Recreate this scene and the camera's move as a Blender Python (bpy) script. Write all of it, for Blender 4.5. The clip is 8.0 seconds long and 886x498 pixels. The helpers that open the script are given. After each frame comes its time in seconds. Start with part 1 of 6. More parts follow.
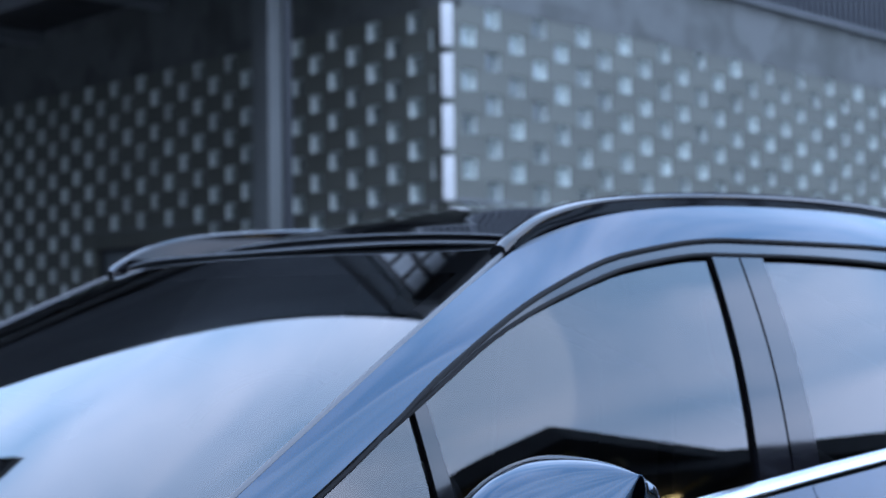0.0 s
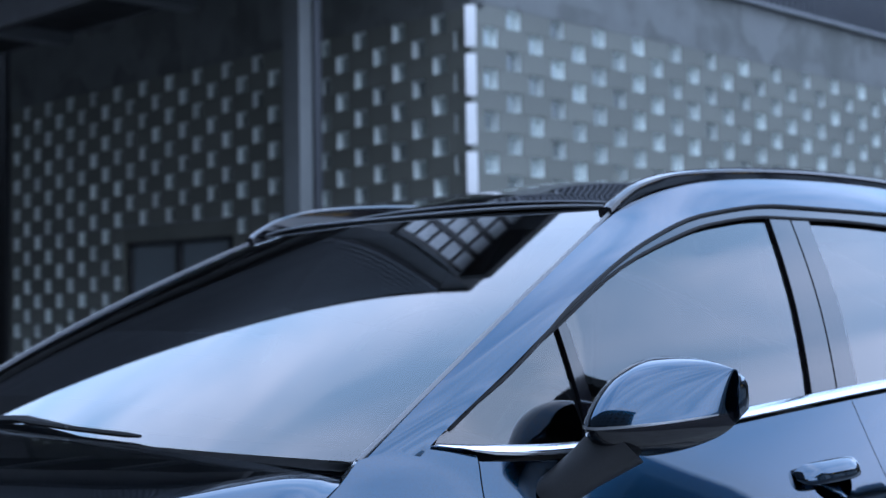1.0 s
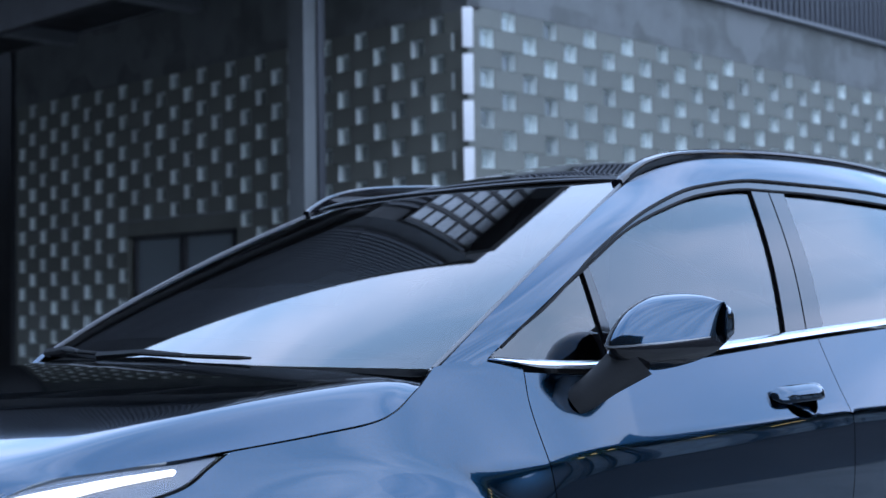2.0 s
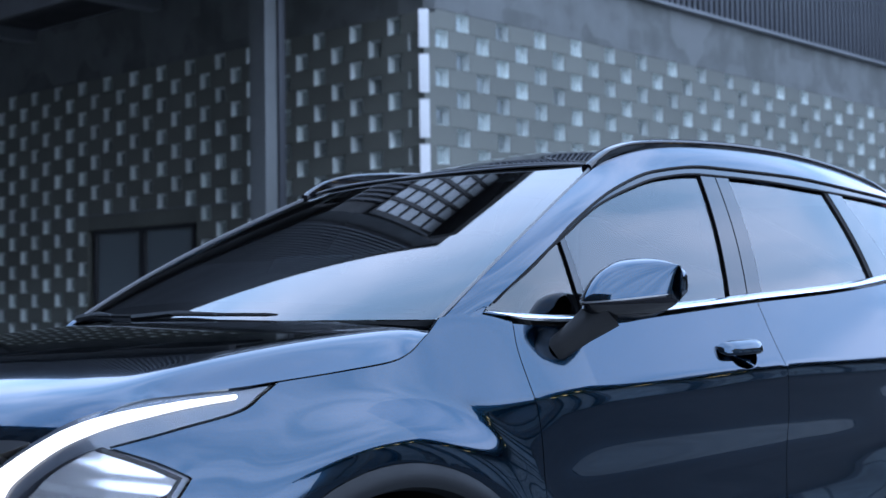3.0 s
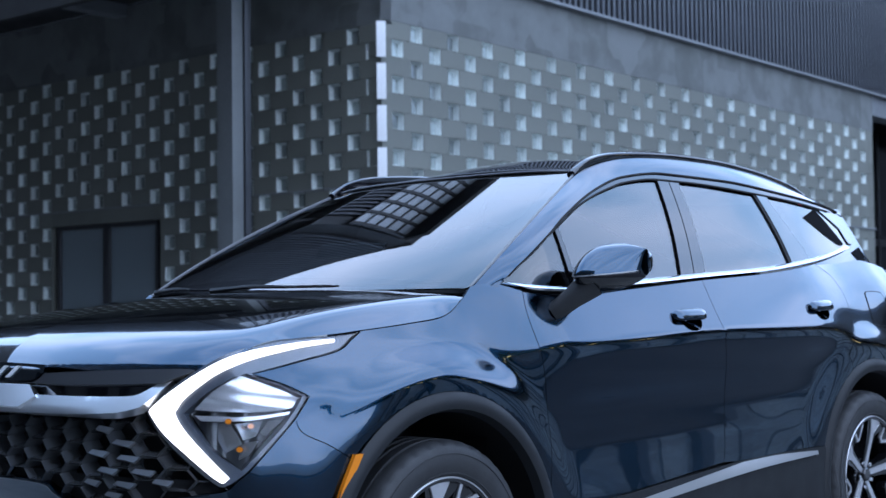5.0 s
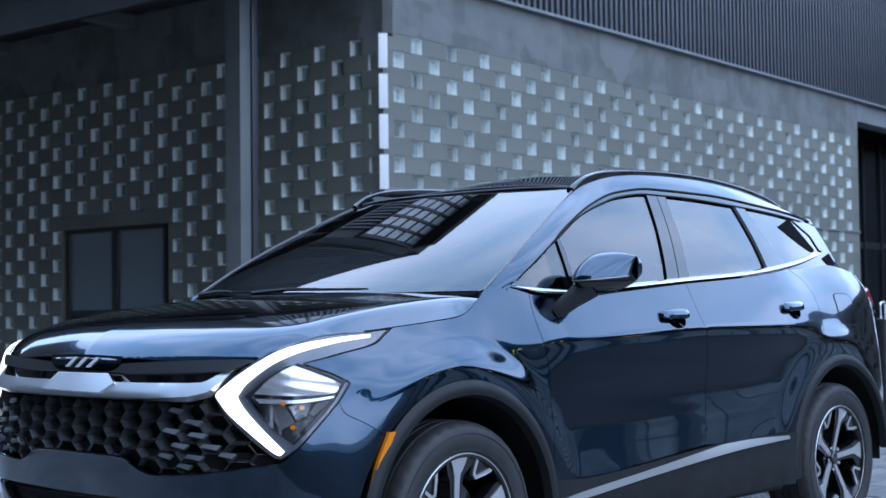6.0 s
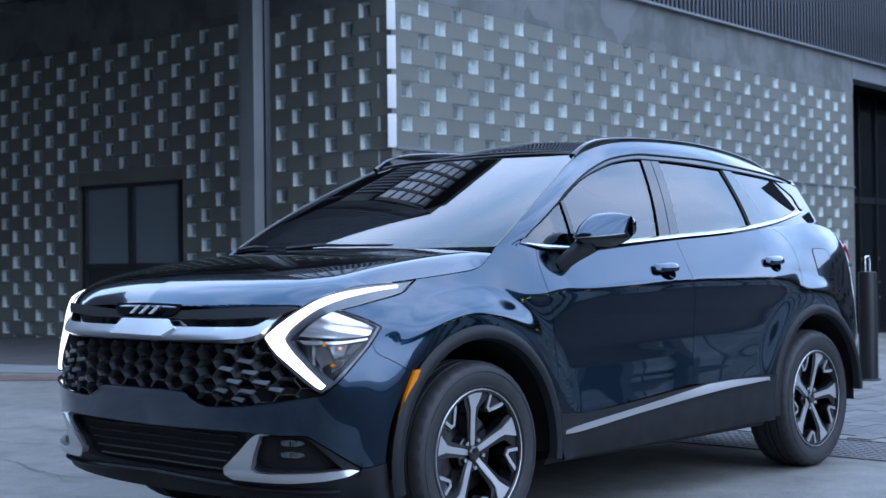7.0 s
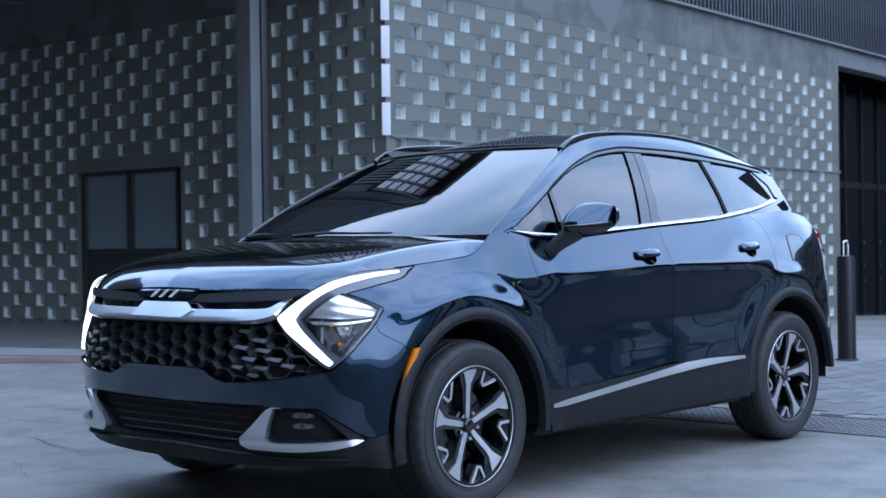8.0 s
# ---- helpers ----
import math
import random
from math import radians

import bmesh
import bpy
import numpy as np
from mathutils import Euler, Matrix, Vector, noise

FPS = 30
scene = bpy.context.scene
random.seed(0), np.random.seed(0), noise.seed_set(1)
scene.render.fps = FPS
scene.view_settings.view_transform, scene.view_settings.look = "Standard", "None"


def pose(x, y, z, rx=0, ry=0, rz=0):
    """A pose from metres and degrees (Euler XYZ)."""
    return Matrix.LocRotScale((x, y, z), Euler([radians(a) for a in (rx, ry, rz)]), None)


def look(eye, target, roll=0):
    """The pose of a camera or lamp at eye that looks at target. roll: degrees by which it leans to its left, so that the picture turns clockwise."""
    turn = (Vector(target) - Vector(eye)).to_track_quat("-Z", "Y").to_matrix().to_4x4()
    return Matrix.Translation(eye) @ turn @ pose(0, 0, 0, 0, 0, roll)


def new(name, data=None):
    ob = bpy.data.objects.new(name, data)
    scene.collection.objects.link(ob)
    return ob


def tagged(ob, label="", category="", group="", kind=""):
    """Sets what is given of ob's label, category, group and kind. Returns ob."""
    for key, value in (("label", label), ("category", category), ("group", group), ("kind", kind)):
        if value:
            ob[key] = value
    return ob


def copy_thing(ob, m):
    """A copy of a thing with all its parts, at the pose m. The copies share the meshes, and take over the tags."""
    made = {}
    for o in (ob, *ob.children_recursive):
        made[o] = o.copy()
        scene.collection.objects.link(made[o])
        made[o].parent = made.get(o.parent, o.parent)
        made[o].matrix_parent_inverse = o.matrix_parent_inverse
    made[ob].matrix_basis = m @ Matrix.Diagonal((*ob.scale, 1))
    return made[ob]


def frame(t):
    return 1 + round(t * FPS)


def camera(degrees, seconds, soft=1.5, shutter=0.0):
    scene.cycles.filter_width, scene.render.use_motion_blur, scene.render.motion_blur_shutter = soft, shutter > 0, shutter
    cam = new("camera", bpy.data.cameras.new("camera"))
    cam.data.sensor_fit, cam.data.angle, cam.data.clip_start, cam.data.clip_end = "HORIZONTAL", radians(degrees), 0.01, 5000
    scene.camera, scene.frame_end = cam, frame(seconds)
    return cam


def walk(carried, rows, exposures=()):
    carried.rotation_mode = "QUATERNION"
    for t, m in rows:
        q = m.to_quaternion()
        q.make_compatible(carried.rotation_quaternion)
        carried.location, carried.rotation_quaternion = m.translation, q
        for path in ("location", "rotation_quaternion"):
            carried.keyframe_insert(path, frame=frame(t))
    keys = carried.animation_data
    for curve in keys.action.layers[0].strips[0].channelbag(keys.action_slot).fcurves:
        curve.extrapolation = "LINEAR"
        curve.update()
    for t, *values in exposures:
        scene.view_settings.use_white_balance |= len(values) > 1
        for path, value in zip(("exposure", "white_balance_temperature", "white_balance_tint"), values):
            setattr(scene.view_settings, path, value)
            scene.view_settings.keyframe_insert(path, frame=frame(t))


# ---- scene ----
from mathutils import geometry

SKY_GAIN = 20.0
cam = camera(35.3, 8.0)
PATH = [
    (0, (-1.865, -2.212, 1.512), (-0.55, -0.708, 1.6), -0.77),
    (0.5, (-2.16, -2.348, 1.467), (-0.845, -0.845, 1.554), -0.69),
    (1, (-2.435, -2.495, 1.41), (-1.119, -0.992, 1.498), -0.76),
    (2.5, (-3.19, -3.041, 1.246), (-1.829, -1.578, 1.333), -0.8),
    (3, (-3.414, -3.17, 1.205), (-2.022, -1.737, 1.291), -0.8),
    (3.5, (-3.64, -3.291, 1.181), (-2.245, -1.86, 1.265), -0.6),
    (4, (-3.87, -3.434, 1.15), (-2.444, -2.034, 1.236), -0.6),
    (4.5, (-4.129, -3.566, 1.124), (-2.678, -2.193, 1.209), -0.7),
    (6, (-4.959, -4.111, 1.116), (-3.485, -2.761, 1.202), -0.7),
    (6.5, (-5.245, -4.325, 1.116), (-3.771, -2.975, 1.189), -0.7),
    (7, (-5.494, -4.509, 1.119), (-4.021, -3.158, 1.138), -0.7),
    (7.5, (-5.692, -4.668, 1.133), (-4.217, -3.318, 1.139), -0.7),
    (8, (-5.847, -4.797, 1.131), (-4.365, -3.455, 1.127), -0.8),
]
walk(cam, [(t, look(eye, target, roll)) for t, eye, target, roll in PATH])

focus = new("focus_mark")
focus.location = (-0.9, -0.85, 1.0)
cam.data.dof.use_dof = True
cam.data.dof.focus_object = focus
cam.data.dof.aperture_fstop = 5.0

# ---- world, sun, exposure ----
world = bpy.data.worlds.new("overcast_dusk")
scene.world = world
world.use_nodes = True
wn = world.node_tree
wn.nodes.clear()


def wnode(kind, **props):
    n = wn.nodes.new(kind)
    for k, v in props.items():
        n.inputs[k].default_value = v
    return n


sky = wn.nodes.new("ShaderNodeTexSky")
sky.sky_type = "NISHITA"
sky.sun_disc = False
sky.sun_elevation = radians(16)
sky.sun_rotation = radians(215)
sky.air_density, sky.dust_density, sky.ozone_density = 1.0, 2.0, 3.0
coord = wn.nodes.new("ShaderNodeTexCoord")
stretch = wn.nodes.new("ShaderNodeMapping")
stretch.inputs["Scale"].default_value = (1.0, 1.8, 3.2)
clouds = wnode("ShaderNodeTexNoise", Scale=2.2, Detail=5.0, Roughness=0.45, Distortion=0.5)
cover = wn.nodes.new("ShaderNodeValToRGB")
cover.color_ramp.elements[0].position, cover.color_ramp.elements[0].color = 0.36, (0.50, 0.83, 1.42, 1)
cover.color_ramp.elements[1].position, cover.color_ramp.elements[1].color = 0.65, (0.99, 1.24, 1.84, 1)
skymix = wn.nodes.new("ShaderNodeMixRGB")
skymix.inputs[0].default_value = 0.9
cloud_gain = wn.nodes.new("ShaderNodeMixRGB")
cloud_gain.blend_type = "MULTIPLY"
cloud_gain.inputs[0].default_value = 1.0
cloud_gain.inputs[2].default_value = (SKY_GAIN, SKY_GAIN, SKY_GAIN, 1)
bg = wnode("ShaderNodeBackground", Strength=0.12)
wout = wn.nodes.new("ShaderNodeOutputWorld")
for a, b in ((coord.outputs["Generated"], stretch.inputs["Vector"]), (stretch.outputs[0], clouds.inputs["Vector"]),
             (clouds.outputs[0], cover.inputs[0]), (cover.outputs[0], cloud_gain.inputs[1]), (sky.outputs[0], skymix.inputs[1]),
             (cloud_gain.outputs[0], skymix.inputs[2]), (skymix.outputs[0], bg.inputs[0]), (bg.outputs[0], wout.inputs[0])):
    wn.links.new(a, b)
sun = new("sun", bpy.data.lights.new("sun", "SUN"))
sun.data.energy, sun.data.angle, sun.data.color = 1.0, radians(110), (1.0, 0.95, 0.9)
sun.matrix_world = look((0, 0, 0), (0.15, 0.75, -0.65))


# ---- materials ----
class Mat:
    """A node material under construction."""

    def __init__(self, name, color, rough=0.5, metal=0.0, **extra):
        self.m = bpy.data.materials.new(name)
        self.m.use_nodes = True
        self.t = self.m.node_tree
        self.b = self.t.nodes["Principled BSDF"]
        self.b.inputs["Base Color"].default_value = (*color, 1)
        self.b.inputs["Roughness"].default_value = rough
        self.b.inputs["Metallic"].default_value = metal
        for k, v in extra.items():
            self.b.inputs[k.replace("_", " ")].default_value = v
        self.color = color
        self.geo = self.t.nodes.new("ShaderNodeTexCoord").outputs["Object"]

    def node(self, kind, **ins):
        n = self.t.nodes.new(kind)
        for k, v in ins.items():
            n.inputs[k].default_value = v
        return n

    def link(self, a, b):
        self.t.links.new(a, b)

    def noise(self, scale, detail=4.0, rough=0.55, stretch=None):
        n = self.node("ShaderNodeTexNoise", Scale=scale, Detail=detail, Roughness=rough)
        src = self.geo
        if stretch:
            mp = self.t.nodes.new("ShaderNodeMapping")
            mp.inputs["Scale"].default_value = stretch
            self.link(src, mp.inputs[0])
            src = mp.outputs[0]
        self.link(src, n.inputs["Vector"])
        return n.outputs[0]

    def ramp(self, src, stops):
        r = self.t.nodes.new("ShaderNodeValToRGB")
        e = r.color_ramp.elements
        while len(e) < len(stops):
            e.new(0.5)
        for el, (p, c) in zip(e, stops):
            el.position, el.color = p, (*c, 1) if len(c) == 3 else c
        self.link(src, r.inputs[0])
        return r.outputs[0]

    def mix(self, a, b, fac, mode="MIX"):
        n = self.t.nodes.new("ShaderNodeMixRGB")
        n.blend_type = mode
        for sock, v in ((n.inputs[0], fac), (n.inputs[1], a), (n.inputs[2], b)):
            if isinstance(v, (int, float)):
                sock.default_value = v
            elif isinstance(v, tuple):
                sock.default_value = (*v, 1)
            else:
                self.link(v, sock)
        return n.outputs[0]

    def base(self, sock):
        self.link(sock, self.b.inputs["Base Color"])
        return self

    def rough(self, sock):
        self.link(sock, self.b.inputs["Roughness"])
        return self

    def bump(self, sock, strength=0.3, distance=0.005):
        n = self.node("ShaderNodeBump", Strength=strength, Distance=distance)
        self.link(sock, n.inputs["Height"])
        self.link(n.outputs[0], self.b.inputs["Normal"])
        return self


def mottled(name, color, rough, amount=0.25, scale=1.2, grain=60.0, bump=0.2, metal=0.0, random_piece=0.0, **extra):
    """A surface with large soft stains, fine grain and a little relief."""
    k = Mat(name, color, rough, metal, **extra)
    lo, hi = tuple(c * (1 - amount) for c in color), tuple(min(c * (1 + amount), 1) for c in color)
    big = k.ramp(k.noise(scale, 6.0, 0.6), [(0.3, lo), (0.7, hi)])
    fine = k.ramp(k.noise(grain, 3.0), [(0.25, (0.82,) * 3), (0.75, (1.12,) * 3)])
    col = k.mix(big, fine, 1.0, "MULTIPLY")
    if random_piece:
        info = k.t.nodes.new("ShaderNodeObjectInfo")
        col = k.mix(col, k.ramp(info.outputs["Random"], [(0.0, (1 - random_piece,) * 3), (1.0, (1 + random_piece,) * 3)]), 1.0, "MULTIPLY")
    k.base(col)
    k.rough(k.ramp(k.noise(scale * 3, 4.0), [(0.3, (max(rough - 0.08, 0.02),) * 3), (0.7, (min(rough + 0.08, 1),) * 3)]))
    if bump:
        k.bump(k.noise(grain, 5.0, 0.7), bump, 0.004)
    return k


def paint(name, color):
    k = Mat(name, color, 0.13, 1.0, Coat_Weight=1.0, Coat_Roughness=0.01, Coat_IOR=1.60)
    flake = k.ramp(k.noise(900.0, 2.0), [(0.3, tuple(c * 0.75 for c in color)), (0.7, tuple(c * 1.3 for c in color))])
    k.base(flake)
    return k.m


PAINT = paint("blue_metallic_paint", (0.004, 0.029, 0.060))
GLOSS_BLACK = Mat("gloss_black_plastic", (0.006, 0.006, 0.008), 0.07, 0.0, Coat_Weight=0.6, Coat_Roughness=0.02).m
CLADDING = mottled("matte_cladding", (0.010, 0.0115, 0.0135), 0.52, 0.12, 3.0, 350.0, 0.12, Specular_IOR_Level=0.28).m
DARK_PLASTIC = mottled("dark_plastic", (0.020, 0.021, 0.023), 0.5, 0.15, 4.0, 300.0, 0.15).m
DULL_BLACK = Mat("dull_black_sheet", (0.004, 0.004, 0.005), 0.9, 0.0, Specular_IOR_Level=0.06).m
LINER = Mat("black_liner", (0.008, 0.008, 0.009), 0.9).m
CHROME = Mat("satin_chrome", (0.78, 0.79, 0.81), 0.16, 1.0).m
SATIN = Mat("satin_silver_trim", (0.46, 0.46, 0.46), 0.34, 1.0).m
RUBBER = mottled("tyre_rubber", (0.021, 0.022, 0.024), 0.62, 0.2, 6.0, 120.0, 0.2).m
RIM_BLACK = Mat("gloss_black_alloy", (0.010, 0.010, 0.012), 0.22, 0.3, Coat_Weight=0.5).m
RIM_FACE = Mat("machined_alloy", (0.66, 0.66, 0.68), 0.34, 0.85).m
STEEL = mottled("brake_steel", (0.14, 0.14, 0.145), 0.35, 0.15, 9.0, 200.0, 0.1, 1.0).m
AMBER = Mat("amber_lens", (0.75, 0.22, 0.01), 0.12, 0.0, Coat_Weight=1.0).m
RED_LENS = Mat("red_lens", (0.55, 0.01, 0.02), 0.1, 0.0, Coat_Weight=1.0).m
CLEAR = Mat("clear_lens", (0.97, 0.98, 1.0), 0.0, 0.0, Transmission_Weight=1.0, IOR=1.12, Coat_Weight=0.5).m
SCREEN_GLASS = Mat("windscreen_glass", (0.16, 0.19, 0.22), 0.0, 0.0, Transmission_Weight=1.0, IOR=1.52, Coat_Weight=0.4, Coat_IOR=1.5, Coat_Roughness=0.0).m
GLASS = Mat("tinted_glass", (0.16, 0.19, 0.22), 0.0, 0.0, Transmission_Weight=1.0, IOR=1.52, Coat_Weight=0.9, Coat_IOR=1.58, Coat_Roughness=0.0).m
ROOF_GLASS = Mat("black_roof_glass", (0.004, 0.004, 0.005), 0.02, 0.0, Coat_Weight=1.0).m
CABIN = mottled("cabin_trim", (0.018, 0.018, 0.020), 0.7, 0.1, 4.0, 200.0, 0.1).m
glow = Mat("daytime_lamp", (1, 1, 1), 0.4)
glow.b.inputs["Emission Color"].default_value = (0.98, 0.96, 1.0, 1)
glow.b.inputs["Emission Strength"].default_value = 2.6
DRL = glow.m
warm = Mat("warm_lamp", (1, 0.9, 0.6), 0.4)
warm.b.inputs["Emission Color"].default_value = (1.0, 0.78, 0.35, 1)
warm.b.inputs["Emission Strength"].default_value = 5.0
WARM = warm.m

BLOCK = mottled("painted_block", (0.134, 0.140, 0.121), 0.7, 0.16, 0.9, 55.0, 0.35, 0.0, 0.10).m
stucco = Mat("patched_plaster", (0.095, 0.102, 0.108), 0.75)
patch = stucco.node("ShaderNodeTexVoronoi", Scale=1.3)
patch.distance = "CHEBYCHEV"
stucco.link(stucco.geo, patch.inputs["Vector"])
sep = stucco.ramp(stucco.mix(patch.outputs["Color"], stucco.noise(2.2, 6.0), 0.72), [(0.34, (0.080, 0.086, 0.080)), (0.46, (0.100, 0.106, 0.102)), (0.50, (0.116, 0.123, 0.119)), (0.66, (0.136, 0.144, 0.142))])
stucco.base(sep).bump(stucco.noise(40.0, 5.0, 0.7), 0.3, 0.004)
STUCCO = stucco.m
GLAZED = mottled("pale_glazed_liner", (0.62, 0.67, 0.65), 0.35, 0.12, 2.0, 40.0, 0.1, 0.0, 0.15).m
BLOCK_GLASS = mottled("pale_block_glass", (0.27, 0.31, 0.30), 0.2, 0.25, 1.6, 9.0, 0.1, 0.0, 0.55, Coat_Weight=1.0, Coat_IOR=1.6).m
COLUMN_SHADE = mottled("column_shade_grey", (0.06, 0.064, 0.072), 0.42, 0.12, 1.0, 80.0, 0.05, 0.4).m
STEEL_PAINT = mottled("painted_steel", (0.15, 0.16, 0.17), 0.5, 0.15, 1.5, 60.0, 0.1).m
FRAME_DARK = mottled("dark_window_frame", (0.02, 0.021, 0.024), 0.4, 0.1, 2.0, 80.0, 0.05).m
PANE = Mat("window_pane", (0.05, 0.06, 0.068), 0.03, 0.0, Coat_Weight=1.0).m
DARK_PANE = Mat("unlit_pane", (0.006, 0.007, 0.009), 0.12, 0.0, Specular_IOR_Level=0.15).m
WHITE_PAINT = mottled("white_painted_plate", (0.78, 0.79, 0.80), 0.5, 0.06, 3.0, 80.0, 0.05).m
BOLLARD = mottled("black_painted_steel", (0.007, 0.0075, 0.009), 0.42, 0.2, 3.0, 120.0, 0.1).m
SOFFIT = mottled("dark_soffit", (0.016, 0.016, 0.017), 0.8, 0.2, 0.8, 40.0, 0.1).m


# ---- building helpers ----
def part(name, bm, material, parent=None, label="", sharp=35, flat=False):
    bm.normal_update()
    for e in bm.edges:
        e.smooth = not (len(e.link_faces) == 2 and e.calc_face_angle(0) > radians(sharp))
    for f in bm.faces:
        f.smooth = not flat
    me = bpy.data.meshes.new(name)
    bm.to_mesh(me)
    bm.free()
    me.materials.append(material)
    ob = new(name, me)
    ob.parent = parent
    if label:
        ob["label"] = label
    return ob


def same_mesh(name, me, parent, m):
    ob = new(name, me)
    ob.parent = parent
    ob.matrix_local = m
    return ob


def add_box(bm, x0, y0, z0, x1, y1, z1, bevel=0.0):
    r = bmesh.ops.create_cube(bm, size=1, matrix=Matrix.Translation(((x0 + x1) / 2, (y0 + y1) / 2, (z0 + z1) / 2)) @ Matrix.Diagonal((x1 - x0, y1 - y0, z1 - z0, 1)))
    if bevel:
        edges = list({e for v in r["verts"] for e in v.link_edges})
        bmesh.ops.bevel(bm, geom=edges, offset=bevel, segments=2, affect="EDGES", profile=0.7)
    return bm


def box(name, x0, y0, z0, x1, y1, z1, material, parent=None, label="", bevel=0.0):
    return part(name, add_box(bmesh.new(), x0, y0, z0, x1, y1, z1, bevel), material, parent, label)


def grid(nu, nv, f):
    """A sheet of quads: f(u, v) for u and v from 0 to 1."""
    bm = bmesh.new()
    rows = [[bm.verts.new(f(i / nu, j / nv)) for j in range(nv + 1)] for i in range(nu + 1)]
    for i in range(nu):
        for j in range(nv):
            bm.faces.new((rows[i][j], rows[i + 1][j], rows[i + 1][j + 1], rows[i][j + 1]))
    return bm


def tube(points, radius, sides=10, cap=True, closed=False):
    """A round bar along points; radius a number or one a point."""
    bm = bmesh.new()
    pts = [Vector(p) for p in points]
    n = len(pts)
    rings = []
    for i, p in enumerate(pts):
        a, b = (pts[i - 1], pts[(i + 1) % n]) if closed else (pts[max(i - 1, 0)], pts[min(i + 1, n - 1)])
        d = (b - a).normalized()
        up = Vector((0, 0, 1)) if abs(d.z) < 0.9 else Vector((0, 1, 0))
        u = d.cross(up).normalized()
        w = u.cross(d)
        r = radius[i] if isinstance(radius, (list, tuple)) else radius
        rings.append([bm.verts.new(p + r * (math.cos(k * math.tau / sides) * u + math.sin(k * math.tau / sides) * w)) for k in range(sides)])
    for i in range(n if closed else n - 1):
        a, b = rings[i], rings[(i + 1) % n]
        for k in range(sides):
            bm.faces.new((a[k], a[(k + 1) % sides], b[(k + 1) % sides], b[k]))
    if cap and not closed:
        bm.faces.new(rings[0][::-1])
        bm.faces.new(rings[-1])
    return bm


def catmull(points, steps=8):
    """A smooth open line through the points."""
    p = [np.array(q, float) for q in points]
    p = [2 * p[0] - p[1]] + p + [2 * p[-1] - p[-2]]
    out = []
    for i in range(1, len(p) - 2):
        a, b, c, d = p[i - 1:i + 3]
        for j in range(steps):
            t = j / steps
            out.append(0.5 * (2 * b + (c - a) * t + (2 * a - 5 * b + 4 * c - d) * t * t + (3 * b - a - 3 * c + d) * t ** 3))
    out.append(p[-2])
    return out


def outline(*runs):
    """A closed outline from smooth runs that meet in corners, evenly stepped."""
    pts = []
    for run in runs:
        line = catmull(run, 8) if len(run) > 2 else [np.array(q, float) for q in run]
        for a, b in zip(line, line[1:]):
            k = max(1, int(np.linalg.norm(b - a) / 0.02))
            pts += [a + (b - a) * j / k for j in range(k)]
        pts.append(line[-1])
    out = []
    for q in pts:
        if not out or np.linalg.norm(q - out[-1]) > 0.0015:
            out.append(q)
    if np.linalg.norm(out[0] - out[-1]) < 0.0015:
        out.pop()
    return out


def shrink(poly, gap):
    a = np.array(poly)
    area = 0.5 * np.sum(a[:, 0] * np.roll(a[:, 1], -1) - np.roll(a[:, 0], -1) * a[:, 1])
    e = np.roll(a, -1, 0) - np.roll(a, 1, 0)
    n = np.stack([-e[:, 1], e[:, 0]], 1) / np.maximum(np.linalg.norm(e, axis=1), 1e-9)[:, None]
    return list(a + n * gap * (1 if area > 0 else -1))


def inside(poly, q):
    c = False
    for (x1, y1), (x2, y2) in zip(poly, poly[1:] + poly[:1]):
        if (y1 > q[1]) != (y2 > q[1]) and q[0] < (x2 - x1) * (q[1] - y1) / (y2 - y1) + x1:
            c = not c
    return c


def chart(poly, f, step=0.03, gap=0.0014, thick=0.018, holes=(), flip=False):
    """A panel: the outline poly in a flat chart, filled with an even net, bent by f(a, b) into space, its edge folded inwards."""
    poly = [tuple(float(c) for c in q) for q in (shrink(poly, gap) if gap else poly)]
    rings = [poly] + [[tuple(float(c) for c in q) for q in h] for h in holes]
    verts, edges = [], []
    for ring in rings:
        base = len(verts)
        verts += ring
        edges += [(base + i, base + (i + 1) % len(ring)) for i in range(len(ring))]
    a = np.array(poly)
    (x0, y0), (x1, y1) = a.min(0), a.max(0)
    nx, ny = max(int((x1 - x0) / step), 1), max(int((y1 - y0) / step), 1)
    rim = np.array(verts)
    for i in range(1, nx):
        for j in range(1, ny):
            q = (x0 + (x1 - x0) * i / nx, y0 + (y1 - y0) * j / ny)
            if inside(poly, q) and np.min(np.hypot(rim[:, 0] - q[0], rim[:, 1] - q[1])) > step * 0.45:
                if not any(inside(h, q) for h in rings[1:]):
                    verts.append(q)
    out = geometry.delaunay_2d_cdt([Vector(v) for v in verts], edges, [], 1, 1e-6)
    bm = bmesh.new()
    made = [bm.verts.new(f(v.x, v.y)) for v in out[0]]
    for tri in out[2]:
        c = sum((out[0][i] for i in tri), Vector((0, 0))) / 3
        if not any(inside(h, c) for h in rings[1:]):
            bm.faces.new([made[i] for i in tri])
    bmesh.ops.delete(bm, geom=[v for v in bm.verts if not v.link_faces], context="VERTS")
    bm.normal_update()
    if flip:
        bmesh.ops.reverse_faces(bm, faces=bm.faces)
        bm.normal_update()
    if thick:
        rim = [e for e in bm.edges if e.is_boundary]
        normals = {v: v.normal.copy() for e in rim for v in e.verts}
        grown = bmesh.ops.extrude_edge_only(bm, edges=rim)
        old = {tuple(round(c, 5) for c in v.co): n for v, n in normals.items()}
        for v in [g for g in grown["geom"] if isinstance(g, bmesh.types.BMVert)]:
            n = old.get(tuple(round(c, 5) for c in v.co))
            if n:
                v.co -= n * thick
    return bm


